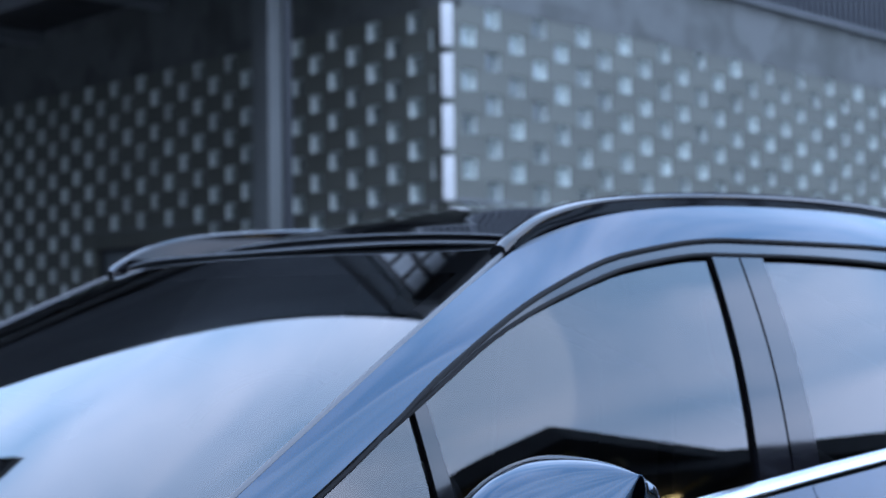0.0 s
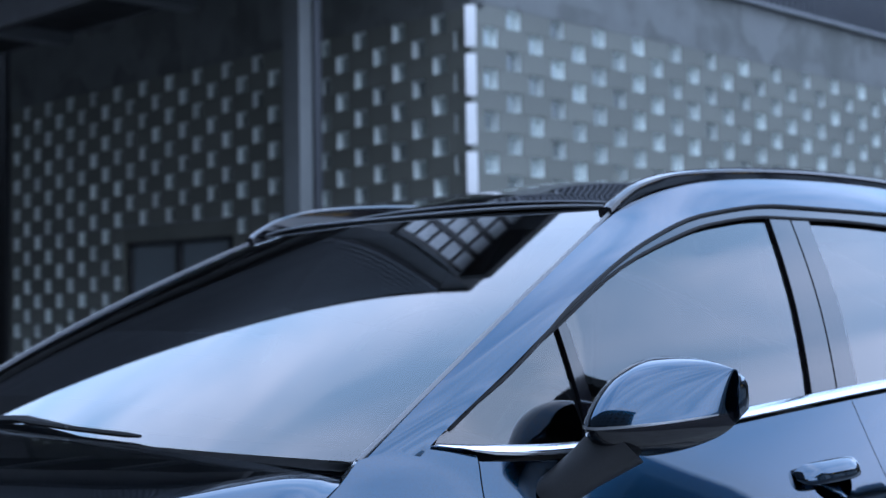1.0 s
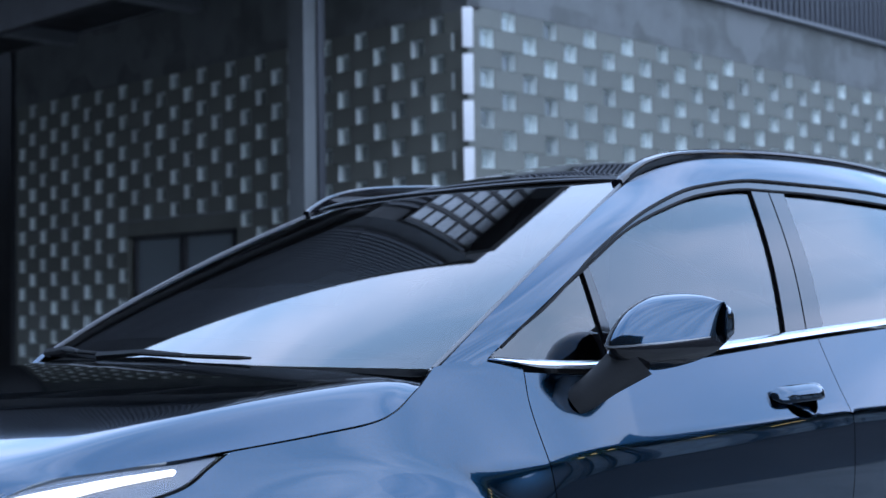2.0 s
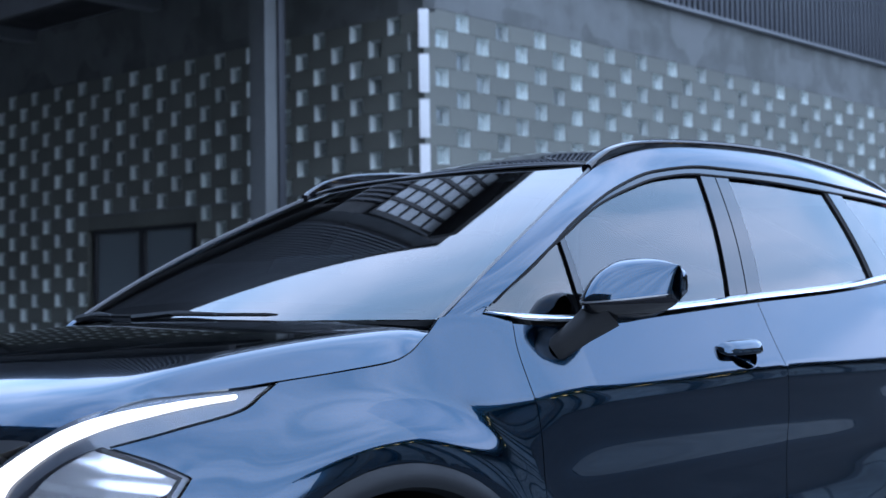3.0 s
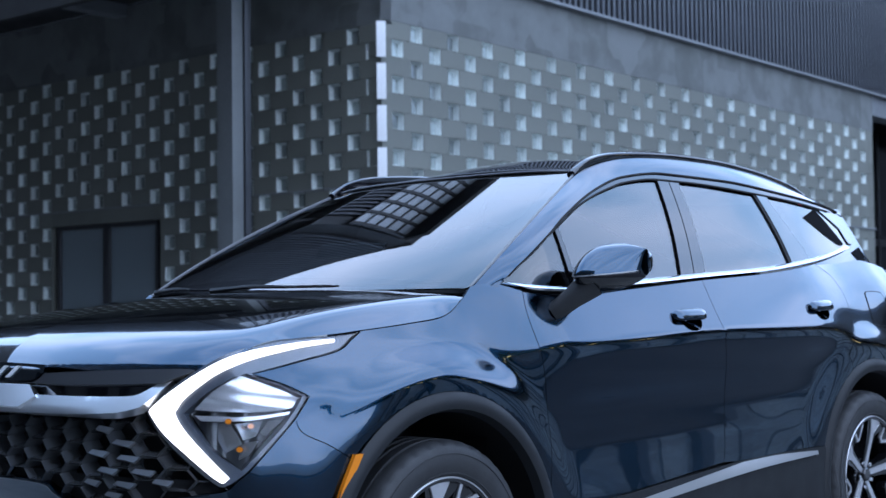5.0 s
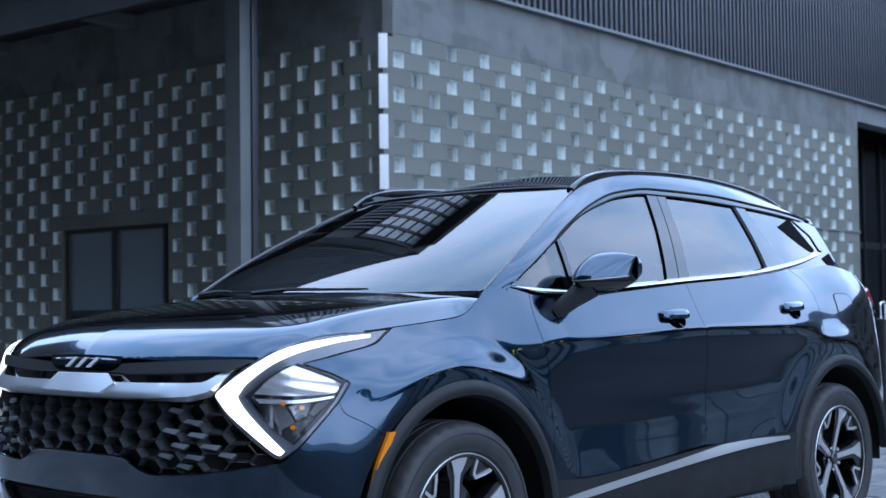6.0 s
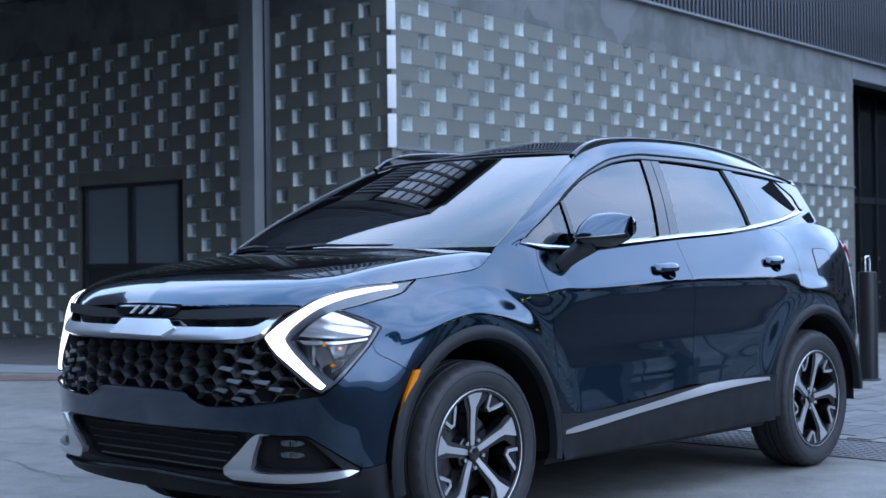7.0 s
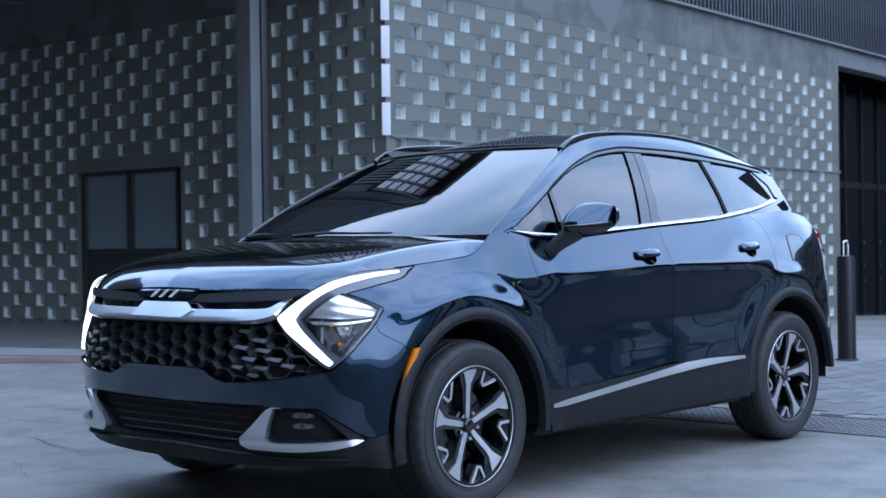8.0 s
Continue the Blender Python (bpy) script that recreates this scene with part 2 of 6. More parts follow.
def mirrored(bm):
    for v in bm.verts:
        v.co.y = -v.co.y
    bmesh.ops.reverse_faces(bm, faces=bm.faces)
    return bm


def lathe(profile, segments=48, axis="y"):
    """A turned body: profile of (radius, along), about the y axis."""
    bm = bmesh.new()
    rows = []
    for r, h in profile:
        rows.append([bm.verts.new((r * math.cos(k * math.tau / segments), h, r * math.sin(k * math.tau / segments))) for k in range(segments)])
    for a, b in zip(rows, rows[1:]):
        for k in range(segments):
            bm.faces.new((a[k], b[k], b[(k + 1) % segments], a[(k + 1) % segments]))
    return bm


# ---- ground ----
def ground_z(x, y):
    """Level under the car, falling gently towards the entrance."""
    return -0.036 * max(x - 7.0, 0) if x < 60 else -1.9


concrete = Mat("worn_concrete", (0.20, 0.205, 0.21), 0.7)
stain = concrete.ramp(concrete.noise(0.35, 7.0, 0.62), [(0.28, (0.115, 0.112, 0.104)), (0.5, (0.172, 0.167, 0.154)), (0.72, (0.225, 0.218, 0.202))])
spots = concrete.ramp(concrete.noise(3.0, 8.0, 0.7), [(0.25, (0.58,) * 3), (0.5, (1.0,) * 3), (0.75, (1.32,) * 3)])
fine = concrete.ramp(concrete.noise(70.0, 4.0), [(0.25, (0.74,) * 3), (0.75, (1.2,) * 3)])
concrete.base(concrete.mix(concrete.mix(stain, spots, 1.0, "MULTIPLY"), fine, 1.0, "MULTIPLY"))
concrete.rough(concrete.ramp(concrete.noise(0.8, 6.0), [(0.3, (0.5,) * 3), (0.7, (0.8,) * 3)]))
concrete.bump(concrete.noise(25.0, 8.0, 0.7), 0.25, 0.006)
CONCRETE = concrete.m
CRACK = mottled("dark_crack", (0.15, 0.15, 0.152), 0.9, 0.2, 5.0, 90.0, 0.2).m
PAVER_RED = mottled("red_brick_paver", (0.15, 0.094, 0.08), 0.75, 0.2, 2.0, 70.0, 0.3, 0.0, 0.25).m
PAVER_GREY = mottled("grey_brick_paver", (0.14, 0.138, 0.138), 0.75, 0.2, 2.0, 70.0, 0.3, 0.0, 0.22).m
PAVER_DARK = mottled("dark_plaza_paving", (0.075, 0.072, 0.07), 0.7, 0.2, 1.0, 60.0, 0.2).m
PALE_BAND = mottled("pale_concrete_band", (0.19, 0.195, 0.20), 0.7, 0.15, 1.0, 60.0, 0.2).m
GRATE = mottled("cast_iron_grate", (0.13, 0.125, 0.13), 0.6, 0.2, 3.0, 90.0, 0.2).m


def ground_sheet():
    xs = [-900, -300, -100, -40, -20, -10, -5, 0, 5, 7, 9, 12, 16, 20, 26, 34, 45, 60, 100, 300, 900]
    ys = [-900, -300, -100, -40, -20, -8, 0, 8, 20, 40, 100, 300, 900]
    return grid(len(xs) - 1, len(ys) - 1, lambda u, v: (xs[round(u * (len(xs) - 1))], ys[round(v * (len(ys) - 1))],
                                                        ground_z(xs[round(u * (len(xs) - 1))], 0)))


ground = part("ground", ground_sheet(), CONCRETE)
tagged(ground, "worn grey concrete forecourt with stains and hairline cracks", "ground", kind="structure")


def crack(points, width):
    """A wandering hairline on the slab."""
    rng = random.Random(len(points) * 7 + int(points[0][1] * 100))
    line = catmull(points, 12)
    bm = bmesh.new()
    prev = None
    for i, p in enumerate(line):
        w = 1.1 * width * (0.4 + rng.random()) * (0.3 if i in (0, len(line) - 1) else 1)
        x, y = p[0] + rng.uniform(-0.012, 0.012), p[1] + rng.uniform(-0.012, 0.012)
        pair = (bm.verts.new((x - w, y, 0.0035)), bm.verts.new((x + w, y + w, 0.0035)))
        if prev:
            bm.faces.new((prev[0], prev[1], pair[1], pair[0]))
        prev = pair
    bmesh.ops.recalc_face_normals(bm, faces=bm.faces)
    return bm


for k, (pts, w) in enumerate(((((-1.3, 4.75), (-0.53, 4.38), (-0.2, 4.35), (-0.24, 3.81), (0.3, 3.0)), 0.0045),
                              (((-2.2, 3.1), (-1.35, 2.97), (-1.27, 2.71), (-1.42, 2.12), (-1.2, 1.7)), 0.0038),
                              (((-2.6, 2.3), (-1.84, 2.12), (-2.08, 1.44), (-1.81, 1.51), (-1.6, 1.2)), 0.0035),
                              (((3.0, -1.6), (1.2, -2.1), (-0.4, -2.0), (-1.5, -2.4)), 0.0035),
                              (((-0.9, 4.35), (-0.81, 3.9), (-0.83, 3.57), (-0.70, 3.3)), 0.005),
                              (((-1.25, 2.75), (-1.36, 2.38), (-1.37, 2.13), (-1.5, 1.85)), 0.005),
                              (((-2.15, 1.41), (-1.96, 1.5), (-1.78, 1.5), (-1.45, 1.62)), 0.004))):
    tagged(part("ground_crack", crack(pts, w), CRACK), "dark hairline crack in the concrete", "crack", kind="structure")


def slab(name, corners, z0, z1, material, label, category):
    bm = bmesh.new()
    top = [bm.verts.new((x, y, ground_z(x, y) + z1)) for x, y in corners]
    low = [bm.verts.new((x, y, ground_z(x, y) + z0)) for x, y in corners]
    bm.faces.new(top)
    n = len(corners)
    for i in range(n):
        bm.faces.new((top[i], low[i], low[(i + 1) % n], top[(i + 1) % n]))
    bmesh.ops.recalc_face_normals(bm, faces=bm.faces)
    return tagged(part(name, bm, material), label, category, kind="structure")


ASPHALT = mottled("dark_asphalt", (0.045, 0.045, 0.046), 0.85, 0.25, 0.8, 120.0, 0.4, Specular_IOR_Level=0.3).m
slab("road", ((-120, -13.2), (7, -13.2), (60, -13.2), (60, -3.3), (7, -3.3), (-120, -3.3)), -0.1, 0.006, ASPHALT, "dark asphalt street in front of the forecourt", "road")
slab("pavement_kerb", ((-120, -13.6), (7, -13.6), (60, -13.6), (60, -13.2), (7, -13.2), (-120, -13.2)), -0.1, 0.13, PALE_BAND, "pale concrete kerb along the far side of the street", "kerb")
slab("pavement_plaza", ((3.35, 40), (2.6, 11.2), (3.45, 8.2), (4.6, 6.6), (7, 5.0), (7, 40)), -0.1, 0.012, PAVER_DARK, "dark brown plaza paving along the shaded wall", "paving")
slab("pavement_band", ((2.35, 40), (2.0, 9.4), (2.9, 7.6), (4.0, 5.8), (6.8, 4.4), (7, 5.0), (4.6, 6.6), (3.45, 8.2), (2.6, 11.2), (3.35, 40)), -0.1, 0.008, PALE_BAND, "pale concrete band edging the plaza", "paving")


def brick_band(origin, turn, nx, ny, lx, ly, material, label, name):
    """A field of brick pavers laid in running bond, each one a piece."""
    root = new(name)
    root.matrix_world = pose(*origin, 0, 0, turn)
    tagged(root, label, "paving", kind="structure")
    bm = bmesh.new()
    add_box(bm, 0.003, 0.003, -0.05, lx - 0.003, ly - 0.003, 0.0)
    one = part("paver", bm, material, root)
    me = one.data
    first = True
    for j in range(ny):
        for i in range(nx):
            x, y = i * lx + (0.5 * lx if j % 2 else 0), j * ly
            at = root.matrix_world @ Vector((x, y, 0))
            m = pose(x, y, 0.006 + ground_z(at.x, at.y) - ground_z(origin[0], 0) + random.uniform(-0.002, 0.002))
            if first:
                one.matrix_local = m
                first = False
            else:
                same_mesh("paver", me, root, m)
    return root


brick_band((0.2, 9.9, 0), -52.0, 26, 3, 0.21, 0.21, PAVER_RED, "worn red brick paver band crossing the concrete", "pavement_red_band")
brick_band((2.52, -2.0, 0), 0.0, 16, 18, 0.30, 0.165, PAVER_GREY, "grey brick pavers round the bollard", "pavement_grey")


def trench_grate():
    """A cast grate of crossing bars with oval slots."""
    root = new("trench_grate")
    tagged(root, "cast iron trench grate with rows of slots set in the concrete", "drain grate")
    root.matrix_world = pose(1.74, -1.45, 0.004)
    box("bed", 0, 0, -0.03, 0.72, 2.45, -0.012, LINER, root)
    for x in (0.0, 0.70):
        box("side_rail", x, 0, -0.012, x + 0.02, 2.45, 0.004, GRATE, root)
    for k in range(10):
        x = 0.02 + 0.068 * k
        box("long_bar", x, 0, -0.012, x + 0.022, 2.45, 0.0, GRATE, root)
    cross = box("cross_bar", 0.02, 0, -0.011, 0.70, 0.018, -0.001, GRATE, root)
    for j in range(1, 49):
        same_mesh("cross_bar", cross.data, root, pose(0, 0.05 * j, 0))
    return root


trench_grate()

# ---- the building ----
PLACE = pose(6.8, 7.6, 0, 0, 0, 3.8)


def wall_root(name, label):
    root = new(name)
    root.matrix_world = PLACE
    return tagged(root, label, "wall", kind="structure")


def screen_pieces(w, h):
    """Meshes of one opening: a flared liner that narrows to a pane set back in the wall."""
    bm = bmesh.new()
    rings = []
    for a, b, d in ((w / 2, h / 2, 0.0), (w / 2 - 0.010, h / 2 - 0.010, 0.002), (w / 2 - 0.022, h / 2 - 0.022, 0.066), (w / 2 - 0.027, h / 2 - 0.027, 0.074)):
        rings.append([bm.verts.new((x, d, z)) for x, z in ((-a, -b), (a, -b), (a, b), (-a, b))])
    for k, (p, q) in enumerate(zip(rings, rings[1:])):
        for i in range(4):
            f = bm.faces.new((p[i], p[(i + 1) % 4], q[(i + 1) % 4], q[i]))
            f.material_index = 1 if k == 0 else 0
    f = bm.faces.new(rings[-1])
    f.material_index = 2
    bmesh.ops.recalc_face_normals(bm, faces=bm.faces)
    for f in bm.faces:
        if f.normal.y > 0.5:
            f.normal_flip()
    me = bpy.data.meshes.new("opening")
    bm.to_mesh(me)
    bm.free()
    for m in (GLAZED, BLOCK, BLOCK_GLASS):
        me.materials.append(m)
    return me


def block_mesh(length, h):
    bm = bmesh.new()
    add_box(bm, -length / 2, 0.0, -h / 2, length / 2, 0.19, h / 2)
    front = [e for e in bm.edges if all(v.co.y < 0.01 for v in e.verts)]
    bmesh.ops.bevel(bm, geom=front, offset=0.003, segments=1, affect="EDGES")
    me = bpy.data.meshes.new("block")
    bm.to_mesh(me)
    bm.free()
    me.materials.append(BLOCK)
    return me


def join_copies(name, me, places, parent, label):
    """Copies of a mesh far along the wall, in one piece."""
    bm = bmesh.new()
    for m in places:
        before = len(bm.verts)
        bm.from_mesh(me)
        bm.verts.ensure_lookup_table()
        for v in bm.verts[before:]:
            v.co = m @ v.co
    out = bpy.data.meshes.new(name)
    bm.to_mesh(out)
    bm.free()
    for m in me.materials:
        out.materials.append(m)
    ob = new(name, out)
    ob.parent = parent
    return tagged(ob, label, kind="stuff")


def masonry(root, length, period, hole, course, top, rows, starts, along, keep, near):
    """Courses of long blocks with an opening between each two, staggered row by row. along(u, z) gives the pose of a piece."""
    opening, block = screen_pieces(hole, course - 0.0025), block_mesh(period - hole - 0.003, course - 0.0025)
    spare = {"opening": [], "block": []}
    count = {"opening": 0, "block": 0}
    todo = []
    for k in range(rows):
        z = top - course * k
        start = starts[k % 2]
        n = int((length - start) / period) + 1
        for i in range(-2, n + 1):
            for kind, u in (("opening", start + period * i), ("block", start + period * (i + 0.5))):
                half = hole / 2 if kind == "opening" else (period - hole) / 2
                if u - half < 0.0:
                    if u + half > 0.03:
                        todo.append(("end", 0.0, u + half, z))
                    continue
                if u + half > length:
                    if u - half < length - 0.03:
                        todo.append(("end", u - half, length, z))
                    continue
                if keep(u - half, u + half, z):
                    todo.append((kind, u, 0, z))
                elif kind == "block":
                    for a, b in ((u - half, BAY[0]), (BAY[1], u + half)):
                        if 0.03 < b - a < 2 * half and keep(a, b, z):
                            todo.append(("end", a, b, z))
    for kind, u, v, z in todo:
        if kind == "end":
            if keep(u, v, z):
                ob = same_mesh("half_block", block_mesh(v - u - 0.004, course - 0.0025), root, along((u + v) / 2, z))
            continue
        me = opening if kind == "opening" else block
        if count[kind] < 300 and near(u, z):
            count[kind] += 1
            same_mesh("screen_opening" if kind == "opening" else "block", me, root, along(u, z))
        else:
            spare[kind].append(along(u, z))
    if spare["opening"]:
        join_copies("screen_openings", opening, spare["opening"], root, "pale openings farther along the screen wall")
    if spare["block"]:
        join_copies("blocks", block, spare["block"], root, "grey blocks farther along the screen wall")


BAY = (3.93, 6.32, 2.47)
right_wall = wall_root("wall_south", "grey painted block screen wall with staggered square openings")
stretch_u = lambda u: u + 0.00593 * u * u
masonry(right_wall, 13.42, 0.6865, 0.215, 0.2125, 4.36, 24, (0.64, 0.98), lambda u, z: pose(stretch_u(u), 0, z) @ Matrix.Diagonal((1 + 0.0119 * u, 1, 1, 1)), lambda a, b, z: True, lambda u, z: z > 1.5 and u < 11.9)
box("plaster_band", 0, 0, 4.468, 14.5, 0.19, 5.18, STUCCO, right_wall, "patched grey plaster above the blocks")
box("backing", 0.2, 0.192, -1.2, 14.5, 0.4, 5.18, LINER, right_wall)
box("string_course", 0.07, -0.028, 2.535, 14.5, 0.0, 2.57, STEEL_PAINT, right_wall, "thin projecting ledge line", 0.004)
left_wall = wall_root("wall_west", "shaded grey block screen wall with staggered square openings under a canopy")
TURN = pose(0, 0, 0, 0, 0, -90)


def bay_free(a, b, z):
    return not (b > BAY[0] + 0.001 and a < BAY[1] - 0.001 and z - 0.1 < BAY[2])


masonry(left_wall, 9.35, 0.60, 0.20, 0.2075, 4.31, 22, (0.44, 0.74), lambda u, z: pose(0, u, z) @ TURN, bay_free, lambda u, z: z > 0.3 and u < 9.0)
box("backing", 0.195, 0.4, -1.0, 0.4, 9.35, 5.6, LINER, left_wall)
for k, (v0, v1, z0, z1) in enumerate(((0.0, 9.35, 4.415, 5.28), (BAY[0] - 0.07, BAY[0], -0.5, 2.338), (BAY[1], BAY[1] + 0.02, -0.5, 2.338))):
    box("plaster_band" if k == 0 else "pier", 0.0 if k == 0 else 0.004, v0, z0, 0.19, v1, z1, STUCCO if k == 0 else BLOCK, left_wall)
box("lintel", 0.003, BAY[0], 2.34, 0.19, BAY[1], 2.545, BLOCK, left_wall)
for v0, v1 in ((0.09, 9.35),):
    box("string_course", -0.012, v0, 2.535, 0.0, v1, 2.553, STEEL_PAINT, left_wall, "thin projecting ledge line", 0.004)


# opaque grey base colour stands for the sky mirrored in the shopfront
SHOP_PANE = Mat("sky_grey_shop_pane", (0.15, 0.185, 0.20), 0.12, 0.0, Coat_Weight=1.0).m


def bay_window():
    root = new("window_1")
    root.matrix_world = PLACE
    tagged(root, "dark framed two-pane shopfront window with a black panel below", "window", kind="structure")
    a, b = BAY[0] + 0.08, BAY[1] - 0.09
    mid = a + 0.47 * (b - a)
    for v0, v1, z0, z1 in ((a, a + 0.06, 0, 2.336), (b - 0.06, b, 0, 2.336), (mid, mid + 0.13, 1.12, 2.30), (a, b, 2.28, 2.336), (a, b, 1.08, 1.16)):
        box("window_frame", 0.03, v0, z0, 0.13, v1, z1, FRAME_DARK, root, bevel=0.004)
    for v0, v1 in ((a + 0.06, mid), (mid + 0.13, b - 0.06)):
        box("pane", 0.075, v0, 1.16, 0.085, v1, 2.30, SHOP_PANE, root, "glass pane with a sky reflection in its grey colour")
    box("lower_panel", 0.06, a + 0.06, 0.0, 0.10, b - 0.06, 1.08, FRAME_DARK, root)
    box("reveal", 0.14, a - 0.1, 0.0, 0.19, b + 0.1, 2.36, LINER, root)


bay_window()


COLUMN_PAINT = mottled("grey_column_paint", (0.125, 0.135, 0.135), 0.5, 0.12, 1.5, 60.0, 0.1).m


def column():
    """A square steel column that carries the canopy, with a gap beside its south plate; web and flange have shade in
    their colour.
    """
    root = new("column")
    root.matrix_world = PLACE
    tagged(root, "grey painted steel column standing before the wall", "column", kind="structure")
    box("shaft", -1.19, 1.215, -0.2, -1.03, 1.47, 5.28, COLUMN_PAINT, root, bevel=0.006)
    # web and flange coloured darker than the shaft to stand for its dim side
    box("web", -1.03, 1.25, -0.2, -1.00, 1.45, 5.28, COLUMN_SHADE, root)
    box("flange", -1.00, 1.20, -0.2, -0.905, 1.47, 5.28, COLUMN_SHADE, root, bevel=0.006)
    box("cover_plate", -1.20, 1.20, -0.2, -1.035, 1.212, 5.28, COLUMN_PAINT, root, bevel=0.003)
    box("base_plate", -1.27, 1.12, 0.0, -0.83, 1.55, 0.03, COLUMN_PAINT, root, bevel=0.004)


column()


def corner_bars():
    """Four plain white bars that stand across the wall corner, one above the other."""
    for k in range(4):
        root = new("corner_bar")
        root.matrix_world = PLACE @ pose(-0.022, -0.022, 2.55 + 0.486 * k, 0, 0, -45)
        tagged(root, "plain white upright bar fixed across the wall corner", "bar", group="bars up the wall corner")
        box("face", -0.054, -0.014, 0.0, 0.054, 0.0, 0.415, WHITE_PAINT, root, bevel=0.004)
        for z in (0.08, 0.33):
            box("standoff", -0.012, 0.0, z, 0.012, 0.02, z + 0.024, STEEL_PAINT, root)


corner_bars()


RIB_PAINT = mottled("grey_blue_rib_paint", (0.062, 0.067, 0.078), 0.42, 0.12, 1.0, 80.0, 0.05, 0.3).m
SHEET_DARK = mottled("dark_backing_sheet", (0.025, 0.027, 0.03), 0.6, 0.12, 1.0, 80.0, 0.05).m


def ribbed_storey():
    """The upper storey: vertical metal ribs over a flat sheet."""
    root = new("wall_upper")
    root.matrix_world = PLACE
    tagged(root, "upper storey clad in dark vertical metal ribs", "wall", kind="structure")
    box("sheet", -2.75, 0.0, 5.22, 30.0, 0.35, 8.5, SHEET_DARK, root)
    box("drip_edge", -2.75, -0.09, 5.18, 30.0, 0.0, 5.22, STEEL_PAINT, root, "pale drip edge under the ribs")
    box("coping", -2.75, -0.12, 8.5, 30.1, 0.45, 8.58, STEEL_PAINT, root)
    bm = bmesh.new()
    add_box(bm, 0, -0.07, 5.22, 0.055, 0.0, 8.5)
    rib = part("rib", bm, RIB_PAINT, root)
    for i in range(161):
        same_mesh("rib", rib.data, root, pose(-2.74 + 0.142 * i, 0, 0))
    west = new("west_face")
    west.parent = root
    west.matrix_local = pose(-3.07, 0.0, 0, 0, 0, -1.7)
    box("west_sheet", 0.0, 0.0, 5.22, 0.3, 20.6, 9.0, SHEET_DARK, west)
    box("west_coping", -0.05, 0.0, 9.0, 0.35, 20.6, 9.05, STEEL_PAINT, west)
    bm = bmesh.new()
    add_box(bm, -0.07, 0.5, 5.22, 0.0, 0.555, 8.9)
    bar = part("west_rib", bm, RIB_PAINT, west)
    for i in range(1, 120):
        same_mesh("west_rib", bar.data, west, pose(0, 0.142 * i, 0))
    return root


ribbed_storey()
SKYLIT = mottled("pale_translucent_glazing", (0.50, 0.54, 0.58), 0.25, 0.2, 0.6, 20.0, 0.0).m


def glazed_corner():
    """A gridded glazed band under the roof at the storey's corner."""
    root = new("window_2")
    root.matrix_world = PLACE
    tagged(root, "gridded pale glazing under the roof edge of the upper storey", "window", kind="structure")
    for j in range(5):
        z0 = 6.36 + 0.42 * j
        for k in range(8):
            box("pane", -2.98 + 0.40 * k, -0.09, z0, -2.66 + 0.40 * k, -0.075, z0 + 0.35, SKYLIT, root)
        box("transom", -3.06, -0.125, z0 - 0.065, 0.22, -0.07, z0 - 0.005, FRAME_DARK, root)
    for k in range(9):
        box("mullion", -3.06 + 0.40 * k, -0.13, 6.29, -2.98 + 0.40 * k, -0.07, 8.38, FRAME_DARK, root)


glazed_corner()


def front_eave():
    """A flat roof edge that juts out over the front."""
    root = new("eave")
    root.matrix_world = PLACE
    tagged(root, "flat dark roof edge jutting out over the ribbed front", "roof", kind="structure")
    bm = bmesh.new()
    low = [bm.verts.new((u, v, 8.40)) for u, v in ((-3.12, -0.13), (-3.09, -0.6), (29.0, -0.6), (29.0, -0.13))]
    top = [bm.verts.new((w.co.x, w.co.y, 8.55)) for w in low]
    bm.faces.new(low[::-1])
    bm.faces.new(top)
    for i in range(4):
        bm.faces.new((low[i], low[(i + 1) % 4], top[(i + 1) % 4], top[i]))
    bmesh.ops.recalc_face_normals(bm, faces=bm.faces)
    part("slab", bm, SOFFIT, root)


front_eave()
canopy = new("canopy")
canopy.matrix_world = PLACE
tagged(canopy, "deep canopy soffit over the recessed front, its shade put into a dark colour", "canopy", kind="structure")
# soffit colour lowered to near black so the canopy's underside reads as shaded
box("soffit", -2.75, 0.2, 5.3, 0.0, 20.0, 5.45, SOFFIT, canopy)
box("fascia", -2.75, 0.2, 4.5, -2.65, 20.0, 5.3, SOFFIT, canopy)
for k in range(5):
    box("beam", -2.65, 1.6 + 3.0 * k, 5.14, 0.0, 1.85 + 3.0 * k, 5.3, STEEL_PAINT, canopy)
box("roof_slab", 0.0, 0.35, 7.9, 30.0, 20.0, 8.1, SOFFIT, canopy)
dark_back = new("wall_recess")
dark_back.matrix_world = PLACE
tagged(dark_back, "recessed wall beyond the screen, its shade put into a near-black colour", "wall", kind="structure")
# walls share the soffit's near black, which stands for the recess's deep shade
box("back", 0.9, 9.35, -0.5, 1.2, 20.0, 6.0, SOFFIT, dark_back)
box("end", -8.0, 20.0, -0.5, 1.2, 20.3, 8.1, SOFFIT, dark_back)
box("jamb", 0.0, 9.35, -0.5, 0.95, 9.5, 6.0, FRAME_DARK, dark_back)


